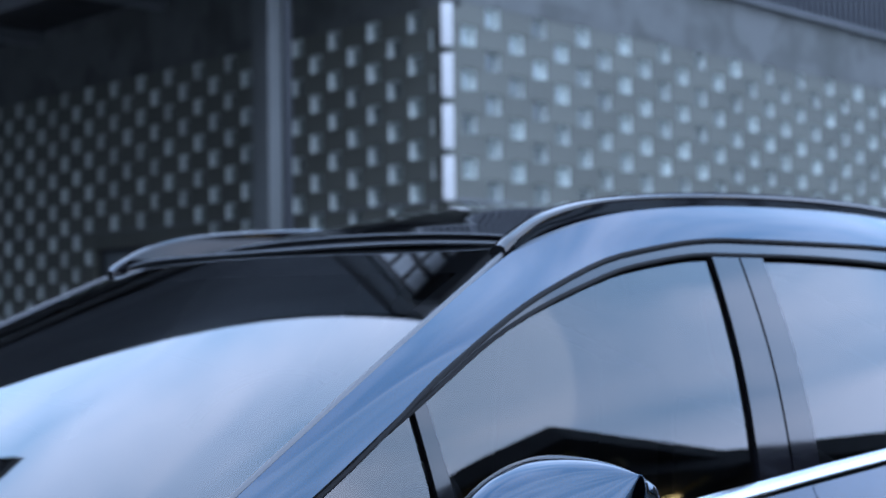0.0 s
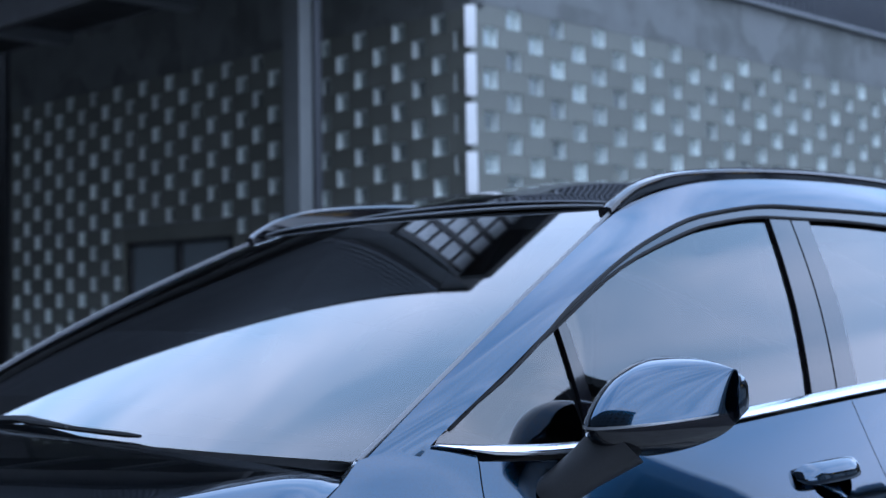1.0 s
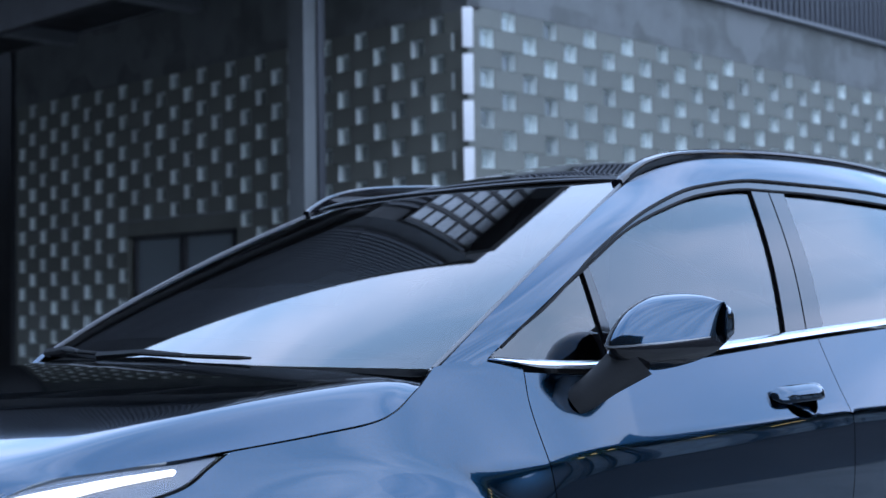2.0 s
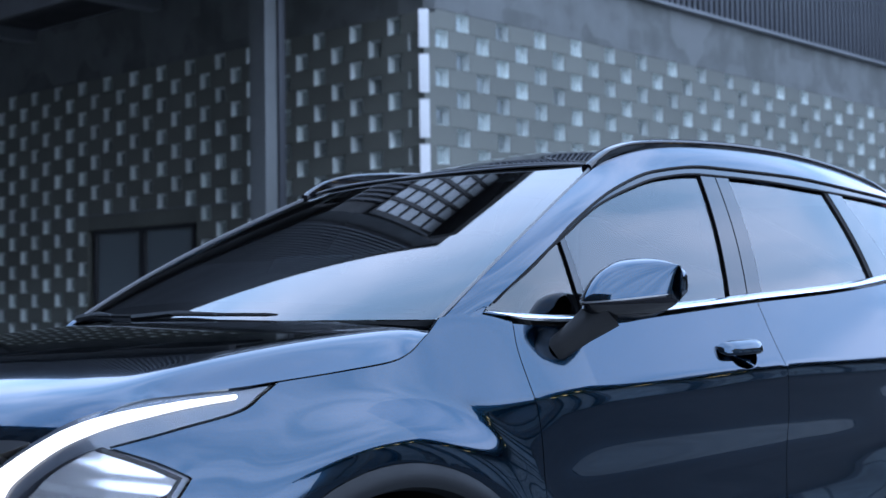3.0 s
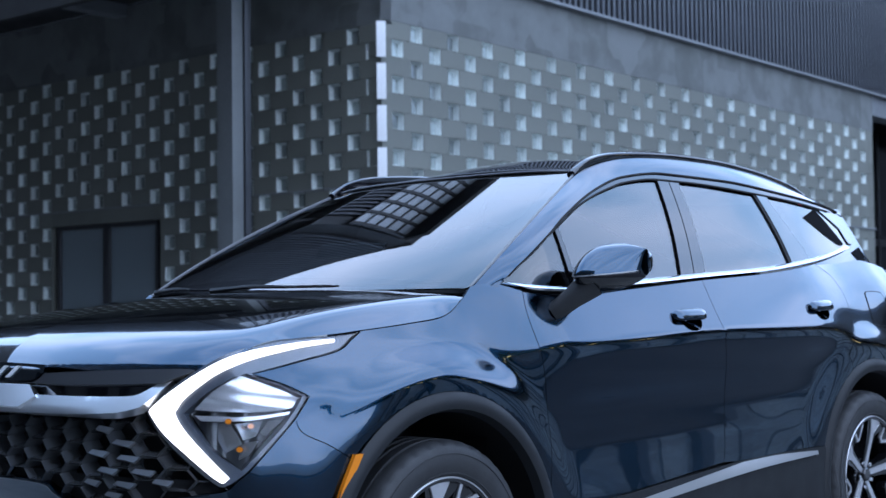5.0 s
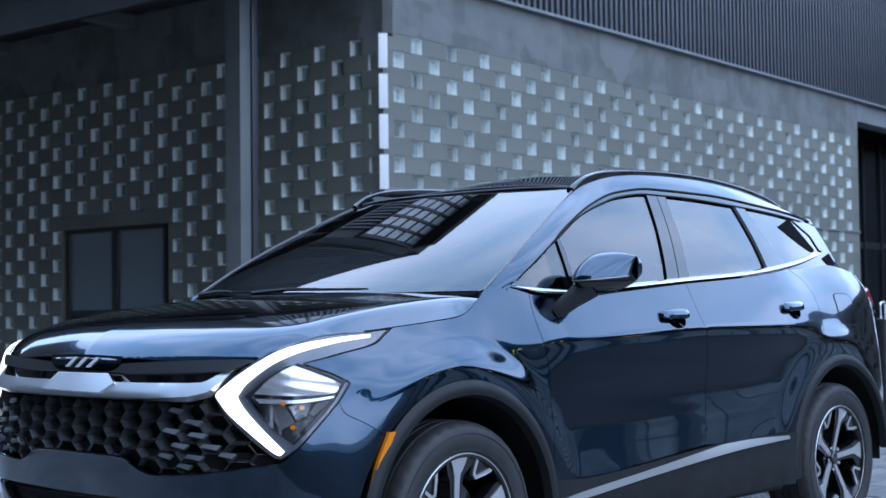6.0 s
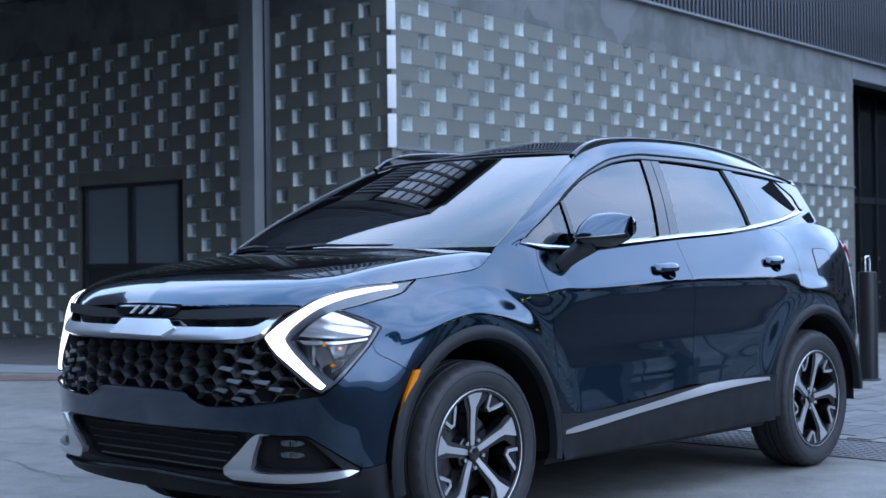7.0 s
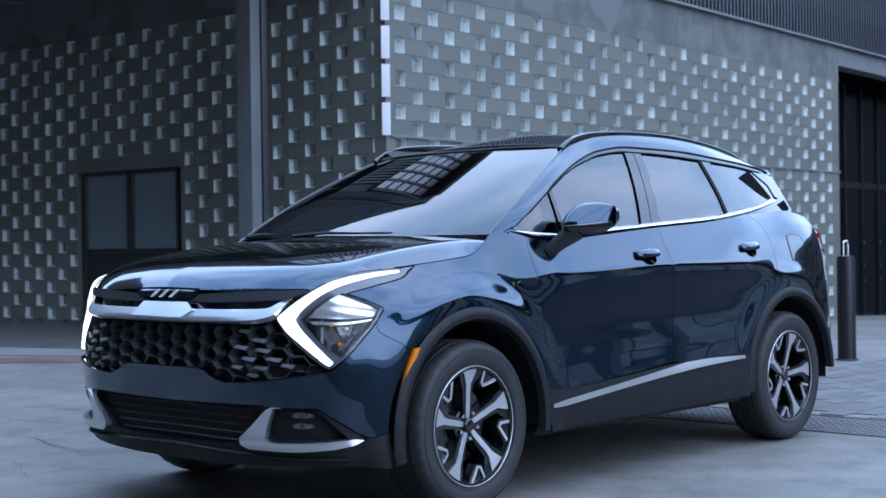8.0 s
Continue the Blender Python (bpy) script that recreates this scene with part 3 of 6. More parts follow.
def entrance():
    root = new("entrance")
    root.matrix_world = PLACE
    tagged(root, "tall recessed dark glass entrance with steel door frames, the recess's shade coloured near black", "entrance", kind="structure")
    box("beam", 14.5, 0.03, 4.80, 30.0, 0.4, 5.18, STEEL_PAINT, root)
    # recess walls near black: the dimness of the interior is in their colour
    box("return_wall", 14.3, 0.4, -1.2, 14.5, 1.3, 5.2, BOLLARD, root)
    box("far_wall", 14.5, 1.3, -1.2, 30.0, 1.5, 5.2, DULL_BLACK, root)
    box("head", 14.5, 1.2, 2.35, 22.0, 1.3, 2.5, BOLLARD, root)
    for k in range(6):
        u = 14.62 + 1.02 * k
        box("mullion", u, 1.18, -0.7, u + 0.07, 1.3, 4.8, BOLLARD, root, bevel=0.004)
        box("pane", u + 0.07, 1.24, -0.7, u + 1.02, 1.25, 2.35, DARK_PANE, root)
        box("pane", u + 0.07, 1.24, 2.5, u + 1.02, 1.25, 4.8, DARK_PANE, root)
        for z in (0.55, 0.0, -0.35):
            box("hinge", u + 0.075, 1.165, z + 0.5, u + 0.095, 1.19, z + 0.56, SATIN, root)


entrance()
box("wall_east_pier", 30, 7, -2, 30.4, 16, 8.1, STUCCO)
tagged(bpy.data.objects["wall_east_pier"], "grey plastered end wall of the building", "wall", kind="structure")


def bollard(x, y):
    root = new("bollard")
    root.matrix_world = pose(x, y, 0)
    tagged(root, "black steel bollard with a chrome lifting handle", "bollard")
    bm = lathe([(0.0, 0.0), (0.085, 0.0), (0.085, 0.96), (0.078, 0.985), (0.0, 0.99)], 32)
    bmesh.ops.rotate(bm, verts=bm.verts, matrix=Matrix.Rotation(radians(90), 3, "X"))
    part("post", bm, BOLLARD, root)
    part("handle", tube([(-0.045, 0, 0.97), (-0.045, 0, 1.11), (-0.03, 0, 1.125), (0.03, 0, 1.125), (0.045, 0, 1.11), (0.045, 0, 0.97)], 0.008), CHROME, root, "chrome lifting handle")
    part("base_ring", tube([(0.1 * math.cos(a * math.tau / 24), 0.1 * math.sin(a * math.tau / 24), 0.008) for a in range(24)], 0.01, 6, closed=True), BOLLARD, root)


bollard(6.47, 1.22)

# ---- the street behind the camera, which the car mirrors ----
# pale albedo takes the place of the sky this glass would reflect
SHOP_GLASS = mottled("sky_pale_shop_glass", (0.50, 0.53, 0.52), 0.25, 0.3, 0.5, 6.0, 0.0, 0.0, 0.15).m


def street_building():
    """A long glazed front under a deep dark roof."""
    root = new("street_building")
    tagged(root, "long glazed commercial building with a dark overhanging roof across the street", "building")
    root.matrix_world = pose(48.5, -15.5, -1.0)
    box("wall", -35, -10, 0, 45, -0.3, 8.2, STEEL_PAINT, root)
    box("roof", -37, -12, 8.2, 47, 3.0, 8.8, SOFFIT, root, "dark overhanging roof")
    box("parapet", -35, -10, 8.8, 45, -6.0, 9.3, SOFFIT, root)
    for k in range(21):
        u = -34.5 + 3.75 * k
        box("post", u, -0.3, 0, u + 0.3, 0.05, 8.2, STEEL_PAINT, root)
        box("rafter", u, 0.05, 7.8, u + 0.2, 2.9, 8.2, FRAME_DARK, root)
        for i, (a, b) in enumerate(((0.3, 1.45), (1.55, 2.6), (2.7, 3.75))):
            box("shop_window", u + a, -0.27, 0.5, u + b, -0.2, 3.4, SHOP_GLASS, root)
            box("shop_window", u + a, -0.27, 3.6, u + b, -0.2, 6.5, SHOP_GLASS, root)
        if k % 3 == 1:
            box("ceiling_lamp", u + 1.5, 0.8, 7.50, u + 1.9, 1.2, 7.60, WARM, root)
            box("lamp_stem", u + 1.68, 0.98, 7.60, u + 1.72, 1.02, 8.2, FRAME_DARK, root)


street_building()
GIRDER = mottled("ochre_painted_girder", (0.20, 0.165, 0.06), 0.5, 0.25, 1.0, 30.0, 0.1).m


def canopy_hall():
    """A hall with a folded overhanging roof, whose corner points at the street."""
    root = new("canopy_hall")
    tagged(root, "open glazed hall under a folded dark canopy with ochre girders", "building")
    rim = [(8.6, -12.3, 6.95), (12.2, -11.0, 8.60), (18.0, -12.9, 7.80), (18.0, -24.0, 7.80), (12.2, -24.0, 8.60), (8.6, -24.0, 6.95)]
    bm = bmesh.new()
    top = [bm.verts.new(q) for q in rim]
    low = [bm.verts.new((x, y, z - 0.5)) for x, y, z in rim]
    for ring in (top, low):
        for a, b, c, d in ((0, 1, 4, 5), (1, 2, 3, 4)):
            bm.faces.new([ring[i] for i in (a, b, c, d)])
    for i in range(6):
        bm.faces.new((top[i], top[(i + 1) % 6], low[(i + 1) % 6], low[i]))
    bmesh.ops.recalc_face_normals(bm, faces=bm.faces)
    part("roof", bm, SOFFIT, root, "folded dark canopy roof")
    under = lambda x: float(np.interp(x, (8.6, 12.2, 18.0), (6.45, 8.10, 7.30)))
    front = lambda x: float(np.interp(x, (8.6, 12.2, 18.0), (-12.3, -11.0, -12.9)))
    for k in range(7):
        x = 8.8 + 1.3 * k
        part("girder", add_box(bmesh.new(), x, -20.0, under(x) - 0.38, x + 0.14, front(x) - 0.5, under(x) - 0.02), GIRDER, root)
        part("pane", add_box(bmesh.new(), x + 0.16, front(x) - 2.3, -0.9, x + 1.28, front(x) - 2.2, min(under(x), under(x + 1.28)) - 0.5), SHOP_GLASS, root)
        part("mullion", add_box(bmesh.new(), x, front(x) - 2.35, -1.0, x + 0.14, front(x) - 2.15, under(x) - 0.4), FRAME_DARK, root)
    for x in (9.0, 12.1, 17.4):
        part("column", add_box(bmesh.new(), x, front(x) - 1.6, -1.0, x + 0.3, front(x) - 1.3, under(x)), STEEL_PAINT, root)
    for x, y in ((9.2, -13.4), (10.1, -13.0), (11.3, -12.6), (14.4, -13.2), (16.2, -13.9)):
        lamp = part("ceiling_lamp", add_box(bmesh.new(), x, y, under(x) - 0.58, x + 0.3, y + 0.3, under(x) - 0.48), WARM, root, "warm ceiling lamp")
        part("lamp_stem", add_box(bmesh.new(), x + 0.13, y + 0.13, under(x) - 0.48, x + 0.17, y + 0.17, under(x)), FRAME_DARK, lamp)


canopy_hall()


DARK_BRICK = mottled("dark_brick_wall", (0.048, 0.046, 0.044), 0.8, 0.2, 0.3, 12.0, 0.2).m


# blocks added out of view: they hold back sky light and darken reflections
def far_block(x, y, w, d, h, turn):
    root = new("far_building")
    root.matrix_world = pose(x, y, -1.5, 0, 0, turn)
    tagged(root, "plain dark brick block out of view, added to cut light and fill reflections", "building")
    box("wall", -w / 2, -d / 2, 0, w / 2, d / 2, h, DARK_BRICK, root)
    box("roof", -w / 2 - 0.3, -d / 2 - 0.3, h, w / 2 + 0.3, d / 2 + 0.3, h + 0.5, SOFFIT, root)
    for i in range(int(w / 4)):
        for j in range(max(int(h / 3.5), 1)):
            x0 = -w / 2 + 1 + 4 * i
            box("window", x0, d / 2, 1 + 3.5 * j, x0 + 2, d / 2 + 0.05, 2.6 + 3.5 * j, DARK_PANE, root)


# this tall one is there to keep the west wall in shade
far_block(-20, 10, 60, 14, 21, -90)
far_block(-32, -28, 40, 14, 8, -50)
far_block(-14, 40, 32, 16, 20, 0)
far_block(62, -6, 34, 14, 15, 90)
far_block(75, -40, 30, 16, 9, 40)


# ---- the car's skin ----
PLAN = ((-2.285, 0), (-2.277, 0.35), (-2.24, 0.58), (-2.13, 0.79), (-1.95, 0.89), (-1.70, 0.922), (-1.3775, 0.925), (-0.8, 0.925),
        (0, 0.93), (0.8, 0.935), (1.3775, 0.925), (1.75, 0.905), (2.02, 0.85), (2.22, 0.72), (2.32, 0.5), (2.36, 0))


def spline(knots, values):
    """Cubic through the knots with flattened overshoot (monotone slopes)."""
    k, v = np.asarray(knots, float), np.asarray(values, float)
    h, d = np.diff(k), np.diff(v) / np.diff(k)
    m = np.zeros(len(k))
    m[0], m[-1] = d[0], d[-1]
    for i in range(1, len(k) - 1):
        if d[i - 1] * d[i] > 0:
            w1, w2 = 2 * h[i] + h[i - 1], h[i] + 2 * h[i - 1]
            m[i] = (w1 + w2) / (w1 / d[i - 1] + w2 / d[i])

    def at(x):
        x = min(max(x, k[0]), k[-1])
        i = min(max(int(np.searchsorted(k, x)) - 1, 0), len(k) - 2)
        t = (x - k[i]) / h[i]
        return (v[i] * (1 + 2 * t) * (1 - t) ** 2 + m[i] * h[i] * t * (1 - t) ** 2
                + v[i + 1] * t * t * (3 - 2 * t) + m[i + 1] * h[i] * t * t * (t - 1))
    return at


def plan_curve():
    """Half of the car's outline from above, from nose to tail, as evenly stepped points."""
    pts = [np.array(p, float) for p in PLAN]
    pts = [pts[1] * (1, -1)] + pts + [pts[-2] * (1, -1)]
    out = []
    for i in range(1, len(pts) - 2):
        a, b, c, d = pts[i - 1:i + 3]
        for j in range(24):
            t = j / 24
            out.append(0.5 * (2 * b + (c - a) * t + (2 * a - 5 * b + 4 * c - d) * t * t + (3 * b - a - 3 * c + d) * t ** 3))
    out.append(pts[-2])
    out = np.array(out)
    run = np.concatenate([[0], np.cumsum(np.linalg.norm(np.diff(out, axis=0), axis=1))])
    even = np.linspace(0, run[-1], 500)
    return even, np.stack([np.interp(even, run, out[:, 0]), np.interp(even, run, out[:, 1])], 1)


RUN, LINE = plan_curve()
TANG = np.gradient(LINE, RUN, axis=0)
TANG /= np.linalg.norm(TANG, axis=1)[:, None]
NORM = np.stack([-TANG[:, 1], TANG[:, 0]], 1)


def s_of_x(x):
    """The run along the outline at which the flank reaches x."""
    return float(np.interp(x, LINE[:, 0], RUN))


# insets of the flank from the outline, by height (columns) and station along the car (rows)
HEIGHTS = (0.20, 0.30, 0.40, 0.48, 0.55, 0.66, 0.76, 0.87, 0.96, 1.00, 1.03, 1.12, 1.20, 1.27)
STATIONS = {
    "nose": (-0.10, -0.06, -0.048, -0.038, -0.021, 0.0, -0.004, -0.012, -0.023, -0.04, -0.07, -0.15, -0.25, -0.4),
    "corner": (-0.09, -0.04, -0.02, -0.012, -0.006, 0.0, -0.008, -0.025, -0.047, -0.062, -0.080, -0.14, -0.22, -0.3),
    -1.72: (-0.07, -0.01, 0.0, 0.002, 0.004, 0.004, 0.002, -0.010, -0.052, -0.082, -0.105, -0.16, -0.22, -0.3),
    -1.30: (-0.08, -0.015, 0.004, 0.004, 0.004, 0.004, 0.003, -0.012, -0.040, -0.053, -0.065, -0.100, -0.130, -0.17),
    -1.08: (-0.08, -0.015, 0.004, 0.002, 0.0, 0.0, -0.004, -0.021, -0.047, -0.058, -0.066, -0.088, -0.108, -0.135),
    -0.98: (-0.08, -0.015, 0.006, 0.004, 0.000, -0.005, -0.009, -0.014, -0.020, -0.029, -0.038, -0.064, -0.084, -0.115),
    -0.90: (-0.08, -0.015, 0.006, 0.003, -0.003, -0.012, -0.013, -0.008, -0.002, -0.003, -0.014, -0.050, -0.082, -0.11),
    -0.60: (-0.08, -0.015, 0.004, 0.003, -0.006, -0.018, -0.018, -0.009, -0.003, 0.0, -0.012, -0.048, -0.080, -0.108),
    0.6: (-0.08, -0.015, 0.004, 0.003, -0.002, -0.0145, -0.019, -0.0105, -0.003, 0.0, -0.011, -0.046, -0.078, -0.106),
    0.95: (-0.08, -0.015, 0.004, 0.002, 0.001, -0.002, -0.013, -0.017, -0.004, -0.001, -0.010, -0.040, -0.070, -0.10),
    1.35: (-0.08, -0.012, 0.004, 0.0, 0.002, 0.004, 0.006, 0.002, -0.012, -0.024, -0.034, -0.062, -0.094, -0.13),
    1.95: (-0.10, -0.03, 0.0, 0.0, 0.0, 0.0, -0.004, -0.011, -0.022, -0.028, -0.032, -0.048, -0.075, -0.12),
    "tail": (-0.12, -0.05, 0.0, 0.0, 0.0, -0.01, -0.03, -0.045, -0.055, -0.06, -0.065, -0.08, -0.11, -0.19),
}
S_KEYS = [0.0 if k == "nose" else 0.72 if k == "corner" else RUN[-1] if k == "tail" else s_of_x(k) for k in STATIONS]
WHEELS = (-1.3775, 1.3775)
HUB_Z = 0.365


def smooth(a, b, x):
    t = min(max((x - a) / (b - a), 0), 1)
    return t * t * (3 - 2 * t)


def blur(table, axis, width):
    k = np.exp(-0.5 * (np.arange(-3 * width, 3 * width + 1) / width) ** 2)
    k /= k.sum()
    pad = [(0, 0), (0, 0)]
    pad[axis] = (3 * width, 3 * width)
    wide = np.pad(table, pad, mode="reflect", reflect_type="odd")
    return np.apply_along_axis(lambda row: np.convolve(row, k, mode="valid"), axis, wide)


def inset_table():
    """The insets on an even net of run and height, the flank's crease rising a little to the rear."""
    zs, ss = np.linspace(0.20, 1.27, 215), np.linspace(0, RUN[-1], 420)
    rows = np.array([[f(z) for z in zs] for f in (spline(HEIGHTS, r) for r in STATIONS.values())])
    table = np.array([[f(s) for s in ss] for f in (spline(S_KEYS, rows[:, j]) for j in range(len(zs)))]).T
    out = table.copy()
    for i, s in enumerate(ss):
        x = float(np.interp(s, RUN, LINE[:, 0]))
        lift = float(np.interp(x, (-1.1, -0.9, -0.7, 0.17, 0.9, 1.3), (0.0, -0.030, -0.020, 0.013, 0.006, 0.0)))
        out[i] = np.interp(zs - lift * np.clip((zs - 0.75) / 0.15, 0, 1), zs, table[i])
    return zs, ss, blur(blur(out, 0, 9), 1, 2)


TAB_Z, TAB_S, TAB = inset_table()


def inset(s, z, flare=True):
    s = abs(s)
    over = 0.6 * max(z - HEIGHTS[-1], 0)
    z = min(max(z, HEIGHTS[0]), HEIGHTS[-1])
    a, b = (s - TAB_S[0]) / (TAB_S[1] - TAB_S[0]), (z - TAB_Z[0]) / (TAB_Z[1] - TAB_Z[0])
    i, j = min(max(int(a), 0), len(TAB_S) - 2), min(max(int(b), 0), len(TAB_Z) - 2)
    u, v = min(a - i, 1.0), b - j
    d = (TAB[i, j] * (1 - u) + TAB[i + 1, j] * u) * (1 - v) + (TAB[i, j + 1] * (1 - u) + TAB[i + 1, j + 1] * u) * v
    if flare and s > 1.0:
        x = np.interp(s, RUN, LINE[:, 0])
        for w in WHEELS:
            r = math.hypot(x - w, z - HUB_Z)
            if r < 0.67:
                k = 1 - smooth(0.515, 0.665, r)
                d = d * (1 - k) + max(d, 0.008) * k
    return float(d) - over


def flank(s, z, lift=0.0, side=-1, flare=True):
    """A point of the body's skin: s metres round the outline from the nose, z up, lifted off the skin."""
    q = abs(s)
    d = inset(q, z, flare) + lift
    x = np.interp(q, RUN, LINE[:, 0]) + np.interp(q, RUN, NORM[:, 0]) * d
    y = np.interp(q, RUN, LINE[:, 1]) + np.interp(q, RUN, NORM[:, 1]) * d
    return Vector((x, side * y if s >= 0 else -side * y, z))


def cabin_y(x, z):
    """Half width of the glasshouse."""
    y = 0.845 - 0.30 * (z - 1.22) - 0.28 * max(z - 1.22, 0) ** 2
    if x > 0.5:
        y -= 0.055 * (x - 0.5) ** 2
    if x < -0.6:
        y -= 0.16 * (x + 0.6) ** 2
    return y


# ---- the car ----
car = new("car")
car.location, car.scale = (0, 0.042, 0), (1, 1.045, 1)
tagged(car, "dark blue metallic sport utility vehicle parked with its lamps lit", "car")


def sided(name, bm, material, parent, label=""):
    """The part on the driver's side and its mirror image."""
    far = bm.copy()
    a = part(name, bm, material, parent, label)
    b = part(name, mirrored(far), material, parent, label)
    return a, b


def arch(wheel, r, a0, a1, n=14):
    """Points of a wheel arch in the flank's chart, by angle in degrees from the rear, over the top."""
    out = []
    for i in range(n + 1):
        a = radians(a0 + (a1 - a0) * i / n)
        out.append((s_of_x(wheel + r * math.cos(a)), HUB_Z + r * math.sin(a)))
    return out


FRONT, REAR = WHEELS
R_ARCH, R_BODY = 0.446, 0.507
belt = spline((-1.02, -0.92, -0.74, -0.276, 0.153, 0.603, 1.123, 1.66), (1.199, 1.19, 1.181, 1.208, 1.235, 1.262, 1.313, 1.396))
glass_top = spline((-1.0, -0.825, -0.666, -0.461, -0.281, -0.119, 0.107, 0.30, 0.81, 1.2, 1.56), (1.2, 1.305, 1.387, 1.485, 1.544, 1.583, 1.606, 1.606, 1.588, 1.568, 1.540))
drip = spline((-1.124, -0.885, -0.597, -0.348, -0.129, 0.162, 0.59, 1.012, 1.604, 1.9), (1.165, 1.269, 1.431, 1.54, 1.601, 1.631, 1.628, 1.604, 1.552, 1.44))


def line_of(f, x0, x1, n=14, drop=0.0):
    return [(x0 + (x1 - x0) * i / n, f(x0 + (x1 - x0) * i / n) + drop) for i in range(n + 1)]


def in_s(points):
    return [(s_of_x(x), z) for x, z in points]


hood_gap = [(1.846, 1.186), (1.79, 1.141), (1.702, 1.093), (1.555, 1.073), (1.37, 1.056)]
lamp_low = [(1.37, 1.056), (1.318, 1.031), (1.248, 1.001), (1.089, 0.975), (0.94, 0.949)]
lamp_tip = [(0.94, 0.949), (1.034, 0.917), (1.10, 0.885)]
lamp_out = [(1.10, 0.885), (1.049, 0.825), (0.985, 0.762), (0.92, 0.697), (0.886, 0.672)]
lamp_top = [(1.37, 1.056), (1.244, 1.045), (1.10, 1.037), (0.96, 1.023), (0.852, 1.0), (0.771, 0.965), (0.697, 0.918), (0.622, 0.852)]
lamp_in = [(0.622, 0.852), (0.665, 0.795), (0.738, 0.732), (0.815, 0.672), (0.85, 0.655), (0.886, 0.672)]
door_front = [(2.07, 1.168), (2.063, 1.1), (2.072, 1.0), (2.09, 0.85), (2.098, 0.7), (2.085, 0.56), (2.075, 0.50)]
door_mid = [(3.125, 1.205), (3.135, 1.1), (3.152, 1.0), (3.165, 0.85), (3.15, 0.62), (3.12, 0.53)]
door_rear = [(4.10, 1.285), (4.20, 1.24), (4.25, 1.17), (4.255, 1.06), (4.215, 0.97), (4.135, 0.90)]
sill_line = [(2.075, 0.475), (2.4, 0.475), (3.2, 0.525), (3.70, 0.532), (3.84, 0.531)]


def a_of(s, z, wheel):
    x = float(np.interp(s, RUN, LINE[:, 0]))
    return math.degrees(math.atan2(z - HUB_Z, x - wheel))


fender = outline(hood_gap, lamp_low, lamp_tip, lamp_out[:2], [lamp_out[1], (1.071, 0.788), (1.146, 0.752), arch(FRONT, R_BODY, 138, 12, 24)[0]],
                 arch(FRONT, R_BODY, 138, 17, 24), [(s_of_x(FRONT + R_BODY * math.cos(radians(17))), HUB_Z + R_BODY * math.sin(radians(17))), (2.075, 0.50)],
                 door_front[::-1], [(2.07, 1.168), (2.066, 1.185), (2.0, 1.198), (1.90, 1.194), (1.846, 1.186)])
sided("front_fender", chart(fender, flank, 0.016), PAINT, car)


def ellipse(cx, cz, rx, rz, n=28):
    return [(cx + rx * math.cos(k * math.tau / n), cz + rz * math.sin(k * math.tau / n)) for k in range(n)]


handles = ((2.955, 1.075), (3.965, 1.100))
front_door = outline(door_front[::-1], in_s(line_of(lambda x: belt(x) - 0.022, -0.914, 0.143)), door_mid, [(3.12, 0.53)] + [(s, z) for s, z in sill_line[::-1] if s < 3.1])
sided("front_door", chart(front_door, flank, 0.022, holes=[ellipse(handles[0][0], handles[0][1] - 0.014, 0.066, 0.038)]), PAINT, car)
rear_edge = arch(REAR, R_BODY, a_of(4.135, 0.90, REAR), 161, 10)
rear_door = outline(door_mid[::-1], in_s(line_of(lambda x: belt(x) - 0.022, 0.143, 1.115)), door_rear, [door_rear[-1], rear_edge[0]], rear_edge,
                    [rear_edge[-1], (3.84, 0.531)], [(s, z) for s, z in sill_line[::-1] if s > 3.1], [(3.2, 0.525), (3.12, 0.53)])
sided("rear_door", chart(rear_door, flank, 0.022, holes=[ellipse(handles[1][0], handles[1][1] - 0.014, 0.066, 0.038)]), PAINT, car)
quarter_arch = arch(REAR, R_BODY, 22, a_of(4.135, 0.90, REAR), 18)
quarter = outline(quarter_arch, [quarter_arch[-1], door_rear[-1]], door_rear[::-1],
                  [(4.10, 1.285), (4.40, 1.30), (4.62, 1.315), (4.90, 1.28), (5.12, 1.22)], [(5.12, 1.22), (5.20, 1.10), (5.22, 0.9), (5.15, 0.72), (4.95, 0.60), quarter_arch[0]])
sided("quarter_panel", chart(quarter, flank, 0.02), PAINT, car)
fuel = outline([(4.475, 1.15), (4.50, 1.168), (4.63, 1.165), (4.66, 1.145)], [(4.66, 1.145), (4.645, 1.03), (4.62, 1.01), (4.49, 1.02), (4.47, 1.04), (4.475, 1.15)])
part("fuel_door", chart(fuel, lambda s, z: flank(s, z, 0.0025), 0.03, 0.001, 0.004), PAINT, car)
part("fuel_door_gap", tube([flank(s, z, 0.001) for s, z in fuel], 0.0022, 5, closed=True), LINER, car)

# rear end
rear_bumper = outline([(5.7, 0.62), (5.15, 0.72)], [(5.15, 0.72), (4.95, 0.60), quarter_arch[0]], arch(REAR, R_BODY, 22, 2, 4), [arch(REAR, R_BODY, 22, 2, 4)[-1], (5.1, 0.40), (RUN[-1], 0.42)], [(RUN[-1], 0.42), (RUN[-1], 0.62)], [(RUN[-1], 0.62), (5.7, 0.62)])
sided("rear_bumper", chart(rear_bumper, flank), CLADDING, car)
tailgate = outline([(5.14, 1.20), (5.22, 1.05), (5.235, 0.9), (5.17, 0.725)], [(5.17, 0.725), (5.7, 0.63), (RUN[-1], 0.63)], [(RUN[-1], 0.63), (RUN[-1], 1.2)], [(RUN[-1], 1.2), (5.14, 1.20)])
sided("tailgate", chart(tailgate, flank), PAINT, car)
